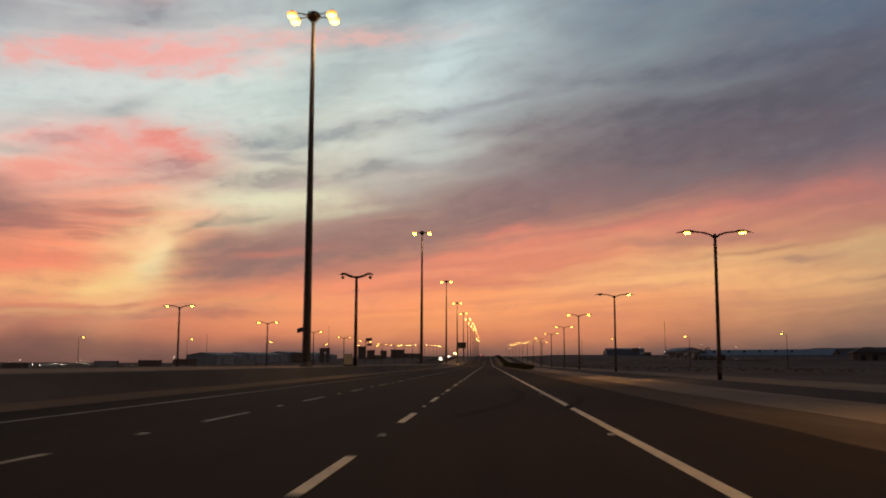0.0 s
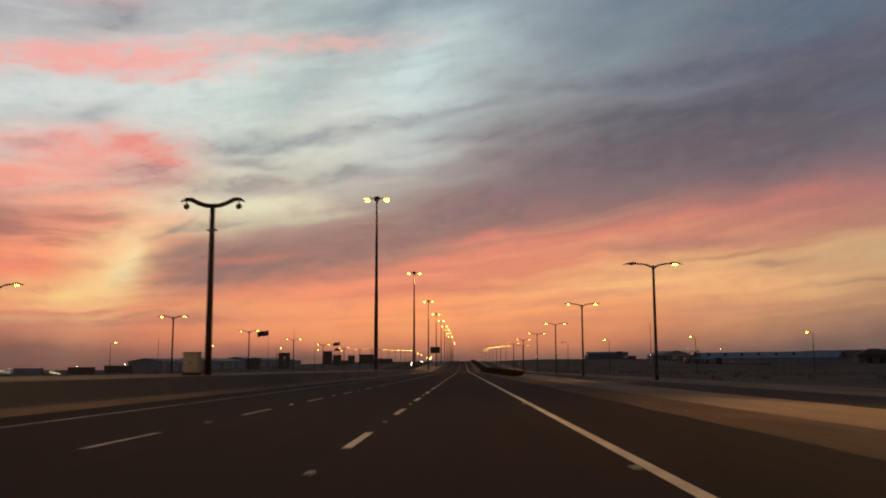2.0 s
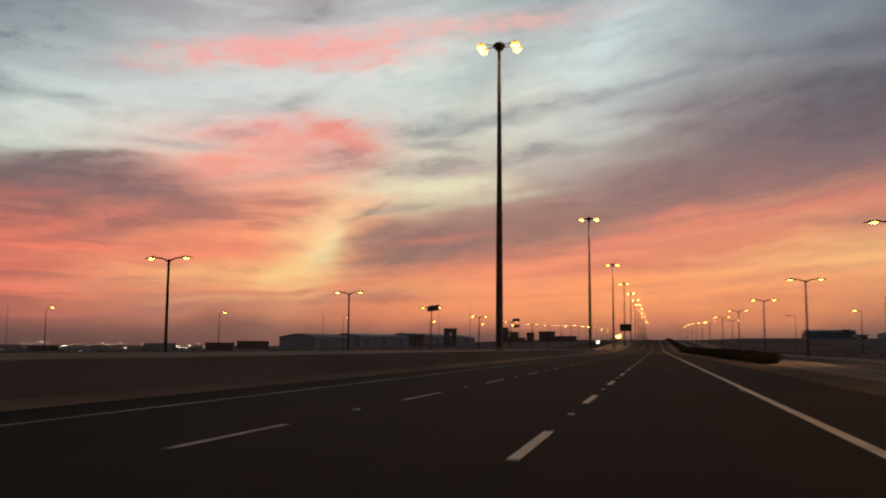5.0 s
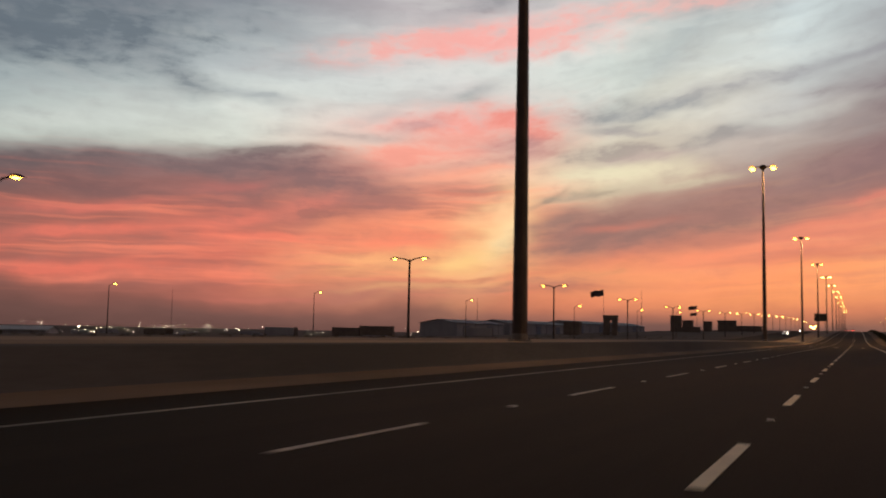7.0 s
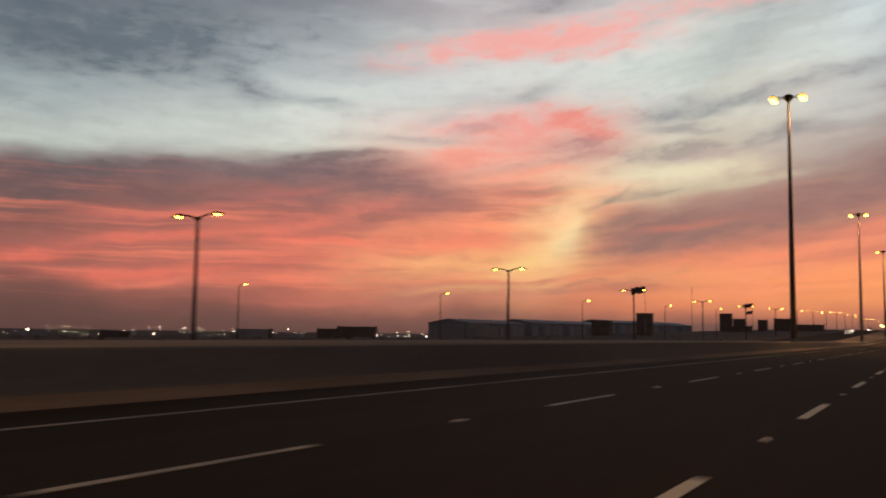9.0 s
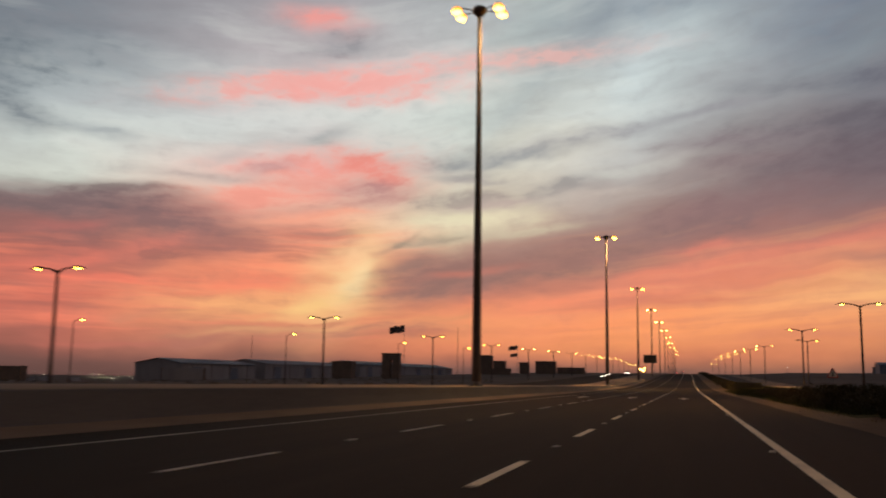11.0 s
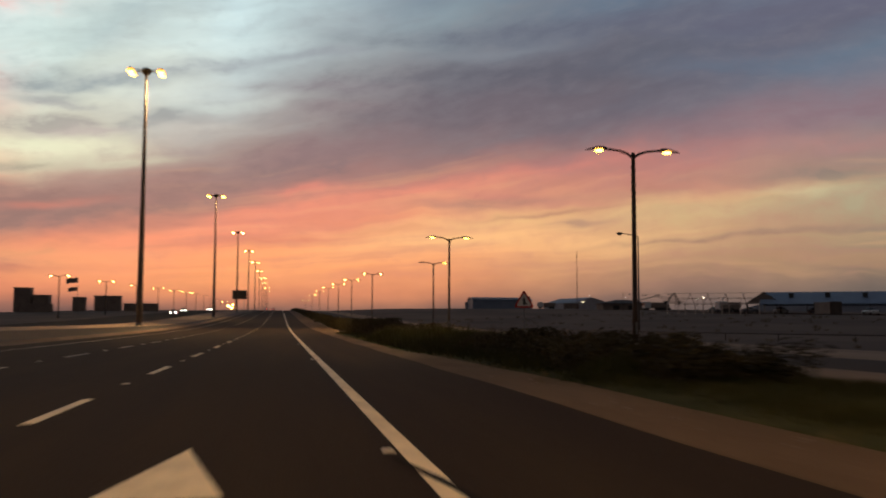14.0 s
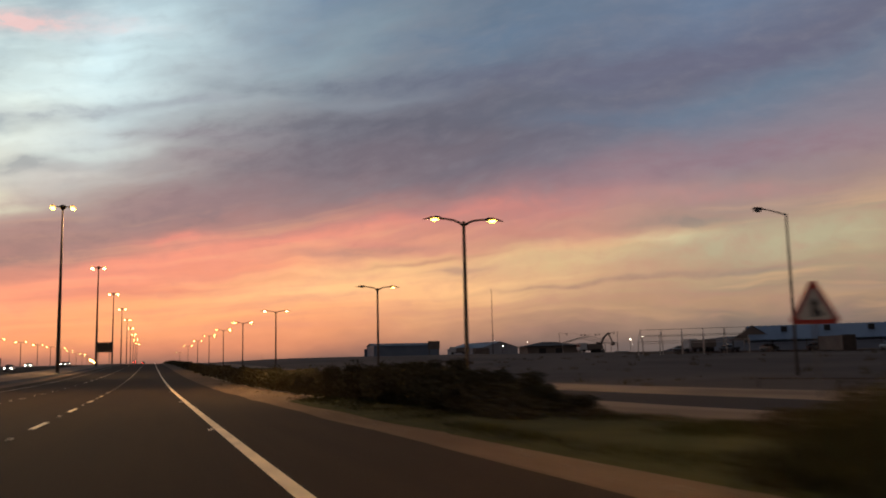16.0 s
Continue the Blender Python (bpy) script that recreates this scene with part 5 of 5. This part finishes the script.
# cluster of amber work lamps below the board
for x, y, h in ((-31.0, 868, 2.2), (-29.2, 872, 3.4), (-32.4, 876, 3.0), (-30.4, 880, 1.6)):
    ob = thing("work_lamp", "amber work lamp glowing on a short post by the far road", "work lamp", "amber work lamps", at=(x, y, land(x, y)))
    part("post", drum(bmesh.new(), [(-0.2, 0.08), (h, 0.06)], 6), DARK_STEEL, ob)
    bm = bmesh.new()
    bmesh.ops.create_uvsphere(bm, u_segments=10, v_segments=6, radius=0.42)
    bmesh.ops.translate(bm, vec=(0, 0, h + 0.3), verts=bm.verts)
    part("lens", bm, BLOOM_BULB, ob, "glowing amber lens")

# ---- yards on the right ----
shed("barn", "grey gabled sheet-metal barn on the rise", 36, 20, 3.4, 6.2, GREY_SHEET, PALE_BLUE_SHEET, (172, 735), 100, 4)
shed("warehouse", "long low blue-grey warehouse on the rise", 28, 18, 4.0, 5.2, BLUE_SHEET, BLUE_SHEET, (118, 706), 176, 5)
YARD = (105.4, 460.9)
shed("open_shed", "long open-sided shed with a blue sheet roof", 62, 17, 2.4, 5.1, BROWN_BLOCK, PALE_BLUE_SHEET, YARD, -33, 10, True)
stand = pose(*YARD, land(*YARD) - 0.1, 0, 0, -33)
for k in range(6):
    vent = thing("roof_vent", "small dark square vent on the blue shed roof", "vent", "vents on the shed roof")
    vent.matrix_basis = stand @ pose(6 + k * 7.5, 4.4, 3.85 + 0.1 * (k % 2))
    bm = bmesh.new()
    box(bm, -0.5, 0.5, -0.45, 0.45, -0.2, 0.75, 0.03)
    part("box", bm, BLACK_PAINT, vent)
    bm = bmesh.new()
    box(bm, -0.6, 0.6, -0.55, 0.55, 0.753, 0.85, 0.02)
    part("cover", bm, DARK_STEEL, vent)
gable = thing("gabled_porch", "dark gabled porch roof on posts before the blue shed", "porch", at=(108.0, 464.4, land(108, 464) - 0.1), turn=-33)
bm = bmesh.new()
for x, z in ((-4.0, 2.3), (4.0, 2.3)):
    pts = [(x, -1.6, z), (0.0, -1.6, 5.0), (0.0, 1.2, 5.0), (x, 1.2, z)]
    top = [bm.verts.new(p) for p in pts]
    low = [bm.verts.new((p[0], p[1], p[2] - 0.15)) for p in pts]
    bm.faces.new(top)
    bm.faces.new(low[::-1])
    for k in range(4):
        bm.faces.new((top[k], low[k], low[(k + 1) % 4], top[(k + 1) % 4]))
bmesh.ops.recalc_face_normals(bm, faces=bm.faces)
part("roof", bm, DARK_STEEL, gable, "dark sheet roof")
part("gable_panel", slab(bmesh.new(), [(-3.7, 2.3), (3.7, 2.3), (0.0, 4.8)], -1.5, -1.42), BROWN_BLOCK, gable, "dark boarded gable")
for x in (-3.5, 3.5):
    part("post", box(bmesh.new(), x - 0.12, x + 0.12, -1.4, -1.15, -0.3, 2.25), DARK_STEEL, gable)


def hip_hut(at, turn, w, d, eave, top):
    ob = thing("hut", "dark brown hut under a wide hipped roof", "hut", "hipped huts in the yards", at=(*at, land(*at) - 0.1), turn=turn)
    for y0 in (-d / 2, d / 2 - 0.2):
        bm = bmesh.new()
        box(bm, -w / 2, w / 2, y0, y0 + 0.2, -0.5, eave)
        part("wall", bm, BROWN_BLOCK, ob)
    for x0 in (-w / 2, w / 2 - 0.2):
        bm = bmesh.new()
        box(bm, x0, x0 + 0.2, -d / 2 + 0.2, d / 2 - 0.2, -0.5, eave)
        part("wall", bm, BROWN_BLOCK, ob)
    bm = bmesh.new()
    a, b, c = w / 2 + 1.0, d / 2 + 1.0, w * 0.12
    low = [bm.verts.new((x, y, eave + 0.01)) for x, y in ((-a, -b), (a, -b), (a, b), (-a, b))]
    rim = [bm.verts.new((v.co.x, v.co.y, eave + 0.16)) for v in low]
    p, q = bm.verts.new((-c, 0, top)), bm.verts.new((c, 0, top))
    bm.faces.new(low[::-1])
    for k in range(4):
        bm.faces.new((low[k], low[(k + 1) % 4], rim[(k + 1) % 4], rim[k]))
    bm.faces.new((rim[0], rim[1], q, p))
    bm.faces.new((rim[1], rim[2], q))
    bm.faces.new((rim[2], rim[3], p, q))
    bm.faces.new((rim[3], rim[0], p))
    part("roof", bm, DARK_STEEL, ob, "dark hipped roof")
    for x in (-w * 0.28, w * 0.05):
        bm = bmesh.new()
        box(bm, x, x + w * 0.14, -d / 2 - 0.05, -d / 2 - 0.004, 0.0, eave * 0.7, 0.01)
        part("door", bm, BLACK_PAINT, ob, "dark doorway")
    return ob


hip_hut((187, 459), -10, 16, 11, 3.6, 6.6)
hip_hut((126, 597), -8, 17, 11, 2.2, 3.8)

# low flat-topped hill far behind the yards, distance haze painted into its blue-grey
bm = bmesh.new()
rnd = random.Random(77)
last = None
for k in range(25):
    x = 196 + k * 10.0
    crest = 12.0 - land(x, 620) + rnd.uniform(-0.25, 0.25)
    crest = (crest + 1.0 * ease(x, 215, 300)) * ease(x, 192, 222) * (1 - ease(x, 380, 440))
    row = [bm.verts.new((x + rnd.uniform(-2, 2), 620 + dy, land(x, 620 + dy) - 0.4 + crest * f)) for dy, f in ((-34, 0), (-22, 0.35), (-12, 0.9), (0, 1.0), (20, 0.97), (44, 0))]
    if last:
        for i in range(5):
            bm.faces.new((last[i], row[i], row[i + 1], last[i + 1]))
    last = row
tagged(part("hill", bm, material("hazed_hill", (0.10, 0.10, 0.115), (0.15, 0.145, 0.155), 0.95, 0, 0.04, 1.0, 0.3, (1, 1, 1), 0.1)), "low flat-topped hill in the distance, coloured bluish for haze", "hill", kind="structure")
FRAME_STEEL = material("pale_frame_steel", (0.70, 0.58, 0.48), (0.56, 0.45, 0.37), 0.7, 0.0, 0.5, 10, 0.0)


def portal_frames(label, at, turn, span, eave, ridge, gap, count):
    ob = thing("steel_frame", label, "steel frame", at=(*at, land(*at) - 0.1), turn=turn)
    for k in range(count):
        y = k * gap
        for x in (0, span):
            bm = bmesh.new()
            box(bm, x - 0.08, x + 0.08, y - 0.08, y + 0.08, -0.3, eave)
            part("column", bm, FRAME_STEEL, ob)
        for sx in (0, span):
            bm = bmesh.new()
            tube(bm, [(sx, y, eave), (span / 2, y, ridge)], 0.075, 4)
            part("rafter", bm, FRAME_STEEL, ob)
        bm = bmesh.new()
        tube(bm, [(0, y, eave), (span, y, eave + 0.15)], 0.035, 4)
        part("tie", bm, FRAME_STEEL, ob)
    for f in (0.0, 0.5, 1.0):
        for sx in (-1, 1):
            x = span / 2 + sx * span / 2 * (1 - f)
            if f == 1.0 and sx == 1:
                continue
            bm = bmesh.new()
            tube(bm, [(x, 0, eave + (ridge - eave) * f + 0.1), (x, gap * (count - 1), eave + (ridge - eave) * f + 0.1)], 0.045, 4)
            part("purlin", bm, FRAME_STEEL, ob)
    return ob


portal_frames("unclad pale steel portal frames of a shed under construction", (105.0, 461.2), 57, 17, 2.4, 4.9, 4.0, 6)
portal_frames("small unclad gable frame of rusty steel", (128, 590), -14, 18, 3.0, 5.4, 8.0, 3)
board = thing("hoarding", "dark hoarding on two legs at the yard's edge", "sign", at=(106, 661, land(106, 661)))
bm = bmesh.new()
box(bm, -2.4, 2.4, -0.1, 0.1, 2.2, 5.4, 0.02)
part("panel", bm, BROWN_BLOCK, board)
for x in (-1.8, 1.8):
    bm = bmesh.new()
    box(bm, x - 0.12, x + 0.12, 0.11, 0.3, -0.2, 5.0)
    part("leg", bm, DARK_STEEL, board)
for at, turn, mat in (((113, 448), 84, BROWN_BLOCK), ((140, 700), 5, BROWN_BLOCK), ((150, 640), 8, GREY_SHEET)):
    container(at, turn, 7.0, mat)


def excavator(at, turn):
    ob = thing("excavator", "dark tracked excavator with a raised bent boom", "excavator", at=(*at, land(*at)), turn=turn)
    for x in (-1.1, 1.1):
        bm = bmesh.new()
        box(bm, x - 0.3, x + 0.3, -2.0, 2.0, 0.0, 0.9, 0.28)
        part("track", bm, RUBBER, ob, "dark crawler track")
    bm = bmesh.new()
    box(bm, -1.3, 1.3, -2.0, 1.2, 0.95, 2.0, 0.12)
    part("body", bm, BROWN_BLOCK, ob)
    bm = bmesh.new()
    box(bm, -1.25, -0.15, 0.3, 1.8, 2.01, 3.2, 0.15)
    part("cab", bm, GLASS, ob, "dark glazed cab")
    bm = bmesh.new()
    tube(bm, [(0.3, 0.9, 1.8), (0.3, 2.4, 4.6), (0.3, 4.6, 6.0)], [0.32, 0.36, 0.22], 6)
    part("boom", bm, BROWN_BLOCK, ob, "bent boom")
    bm = bmesh.new()
    tube(bm, [(0.3, 4.5, 6.1), (0.3, 6.6, 3.0)], [0.26, 0.16], 6)
    part("stick", bm, BROWN_BLOCK, ob)
    bm = bmesh.new()
    box(bm, -0.3, 0.9, 6.2, 7.2, 2.2, 3.1, 0.2)
    part("bucket", bm, DARK_STEEL, ob, "dark steel bucket")
    return ob


def truck(at, turn, label):
    ob = thing("truck", label, "truck", "trucks in the yard", at=(*at, land(*at)), turn=turn)
    bm = bmesh.new()
    box(bm, -1.2, 1.2, 0.9, 3.2, 0.7, 2.8, 0.2)
    cab = part("cab", bm, CAR_WHITE, ob)
    bm = bmesh.new()
    box(bm, -1.05, 1.05, 3.2, 3.24, 1.7, 2.5, 0.01)
    part("windscreen", bm, GLASS, cab)
    bm = bmesh.new()
    box(bm, -1.25, 1.25, -4.2, 0.7, 1.0, 2.5, 0.06)
    part("tipper_body", bm, BROWN_BLOCK, ob, "dull tipper body")
    bm = bmesh.new()
    box(bm, -0.5, 0.5, -4.0, 3.0, 0.6, 0.95)
    part("chassis", bm, DARK_STEEL, ob)
    for x in (-1.0, 1.0):
        for y in (-3.2, -2.0, 2.1):
            bm = bmesh.new()
            rings(bm, [((x + d, y, 0.5), 0.5 if abs(d) < 0.12 else 0.44, Vector((0, 1, 0)), Vector((0, 0, 1))) for d in (-0.15, -0.11, 0.11, 0.15)], 14)
            part("wheel", bm, RUBBER, ob)
    return ob


excavator((133, 575), -70)
truck((122, 560), 95, "dull tipper truck parked beside the steel frame")
truck((109, 640), 70, "dull tipper truck parked near the barn")
truck((109, 484), 8, "dull tipper truck parked before the open shed")


def floodlight_post(at, h, turn, label="slim post with a bright white floodlight"):
    ob = thing("floodlight_post", label, "floodlight", "yard floodlights", at=(*at, land(*at)), turn=turn)
    bm = bmesh.new()
    drum(bm, [(-0.3, 0.09), (h, 0.05)], 6)
    part("post", bm, DARK_STEEL, ob)
    bm = bmesh.new()
    box(bm, -0.35, 0.35, -0.18, 0.12, h, h + 0.45, 0.04)
    head = part("lamp_head", bm, DARK_STEEL, ob)
    bm = bmesh.new()
    box(bm, -0.20, 0.20, -0.21, -0.184, h + 0.10, h + 0.34, 0.005)
    part("lens", bm, WHITE_GLOW, head, "bright white lens")


floodlight_post((-196, 322), 3.4, 30)
for x, y, h in ((118, 618, 2.6), (140, 560, 4.2), (150, 585, 3.8)):
    floodlight_post((x, y), h, 12)
# wire of small dark lamps beside the frames
line = thing("lamp_wire", "slack wire with small dark lamps between two slim posts", "wire lamps", at=(106, 545, land(106, 545)), turn=-14)
for x in (0.0, 16.0):
    bm = bmesh.new()
    drum(bm, [(-0.3, 0.07), (5.6, 0.05)], 6, (x, 0, 0))
    part("post", bm, DARK_STEEL, line)
bm = bmesh.new()
tube(bm, [(x, 0, 5.5 - 0.5 * math.sin(math.pi * x / 16)) for x in range(0, 17, 2)], 0.02, 4)
part("wire", bm, RUBBER, line)
for x in (2, 6, 7, 10, 11, 14, 15):
    bm = bmesh.new()
    drum(bm, [(-0.42, 0.22), (-0.2, 0.20), (0.0, 0.05)], 8, (x, 0, 5.5 - 0.5 * math.sin(math.pi * x / 16)))
    part("lamp", bm, BLACK_PAINT, line, "small dark lamp")

# low pipe rail beyond the service road
rail = thing("pipe_rail", "low dark pipe rail on short posts behind the sand strip", "rail", at=(0, 0, 0))
pts = [(25.2, 352), (26.5, 344), (28.5, 336), (31.5, 328), (36, 319), (42, 309)]
for z in (0.36,):
    bm = bmesh.new()
    tube(bm, [(x, y, land(x, y) + z) for x, y in pts], 0.035, 6)
    part("pipe", bm, DARK_STEEL, rail)
for k in range(11):
    f = k / 10 * (len(pts) - 1)
    i = min(int(f), len(pts) - 2)
    x, y = (pts[i][d] + (pts[i + 1][d] - pts[i][d]) * (f - i) for d in (0, 1))
    bm = bmesh.new()
    drum(bm, [(-0.2, 0.035), (0.40, 0.035)], 6, (x, y, land(x, y)))
    part("post", bm, DARK_STEEL, rail)
# low boundary wall in front of the yard
bm = bmesh.new()
last = None
for k in range(23):
    x, y = 106 + k * 0.8, 520 - k * 5.0
    z = land(x, y) - 0.25
    row = [bm.verts.new(v) for v in ((x, y, z - 0.3), (x, y, z + 0.45), (x, y + 0.2, z + 0.45), (x, y + 0.2, z - 0.3))]
    if last:
        for i in range(3):
            bm.faces.new((last[i], row[i], row[i + 1], last[i + 1]))
    last = row
tagged(part("boundary_wall", bm, BROWN_BLOCK), "low dark wall along the yard", "wall", kind="structure")

# ---- vehicles standing far off ----
def car(at, turn, paint, label, lights=True):
    ob = thing("car", label, "car", "cars on the road", at=(at[0], at[1], land(*at) + 0.02), turn=turn)
    X = Vector((1, 0, 0))
    Z = Vector((0, 0, 1))
    bm = bmesh.new()
    st = [(-2.25, 0.55, 0.62, 0.22), (-2.1, 0.62, 0.82, 0.34), (-1.2, 0.66, 0.88, 0.38), (1.0, 0.68, 0.90, 0.40), (2.0, 0.68, 0.86, 0.38), (2.2, 0.66, 0.80, 0.30)]
    rings(bm, [((0, y, z), (w, t), X, Z) for y, z, w, t in st], 12)
    smooth(part("body", bm, paint, ob))
    bm = bmesh.new()
    st = [(-1.15, 0.98, 0.70, 0.06), (-0.5, 1.18, 0.72, 0.26), (0.6, 1.20, 0.72, 0.28), (1.7, 1.04, 0.70, 0.08)]
    rings(bm, [((0, y, z), (w, t), X, Z) for y, z, w, t in st], 12)
    smooth(part("cabin", bm, GLASS, ob, "dark glazed cabin"))
    for x in (-0.78, 0.78):
        for y in (-1.4, 1.35):
            bm = bmesh.new()
            rings(bm, [((x + d, y, 0.31), 0.31 if abs(d) < 0.1 else 0.27, Vector((0, 1, 0)), Z) for d in (-0.11, -0.08, 0.08, 0.11)], 14)
            wheel = part("wheel", bm, RUBBER, ob)
            bm = bmesh.new()
            rings(bm, [((x * 1.13 + d, y, 0.31), 0.19, Vector((0, 1, 0)), Z) for d in (0, 0.03 if x > 0 else -0.03)], 10)
            part("rim", bm, STEEL, wheel)
        bm = bmesh.new()
        bmesh.ops.create_uvsphere(bm, u_segments=10, v_segments=6, radius=0.15)
        bmesh.ops.translate(bm, vec=(x * 0.78, -2.17, 0.64), verts=bm.verts)
        part("headlight", bm, HEAD_GLOW if lights else GLASS, ob, "bright headlight" if lights else "")
        bm = bmesh.new()
        box(bm, x * 0.8 - 0.17, x * 0.8 + 0.17, 2.14, 2.24, 0.66, 0.82, 0.02)
        part("tail_light", bm, TAIL_GLOW if lights else RED_PAINT, ob, "red tail light")
    return ob


for x, y, paint in ((-26.5, 520, CAR_GREY), (-30.5, 585, CAR_WHITE), (-26.5, 640, CAR_GREY), (-30, 700, CAR_WHITE)):
    car((x, y), 0, paint, "oncoming car with bright headlights on the far carriageway")
for x, y, turn, paint in ((111, 476, 10, CAR_GREY), (113, 466, -5, CAR_WHITE), (115, 455, 8, CAR_GREY), (118, 441, -8, CAR_WHITE), (110, 492, 4, CAR_GREY)):
    car((x, y), turn, paint, "dusty parked car in the yard before the shed", False)
for x, y in ((-6.8, 760), (-3.4, 830)):
    car((x, y), 180, CAR_GREY, "car driving ahead with red tail lights")

# ---- lights of a far settlement ----
bm, bm2 = bmesh.new(), bmesh.new()
rnd = random.Random(33)
for k in range(300):
    a = radians(rnd.uniform(14, 66)) if k < 290 else radians(rnd.uniform(-44, -4))
    d = rnd.uniform(480, 900)
    x, y = -math.sin(a) * d, 180 + math.cos(a) * d
    h = rnd.choice((3.0, 4.0, 5.0, 5.5, 6.0, 7.0, 8.5))
    z = land(x, y)
    drum(bm2, [(-0.3, 0.10), (h, 0.06)], 4, (x, y, z))
    bmesh.ops.create_icosphere(bm, subdivisions=1, radius=rnd.uniform(0.08, 0.21), matrix=Matrix.Translation((x, y, z + h)))
tagged(part("settlement_lights", bm, WHITE_GLOW), "scattered small white lights of a far settlement", "lights", kind="stuff")
tagged(part("settlement_poles", bm2, DARK_STEEL), "thin poles of the far settlement lights", "poles", kind="stuff")
bm = bmesh.new()
for k in range(64):
    a = radians(rnd.uniform(16, 70)) if k < 44 else radians(rnd.uniform(-50, -6))
    d = rnd.uniform(850, 1300)
    x, y = -math.sin(a) * d, 180 + math.cos(a) * d
    w, h, z = rnd.uniform(6, 22), rnd.uniform(2.5, 5.0), land(x, y)
    box(bm, x - w / 2, x + w / 2, y - 4, y + 4, z - 1, z + h)
tagged(part("far_houses", bm, GREY_SHEET), "low dark houses of a far settlement", "houses", kind="stuff")
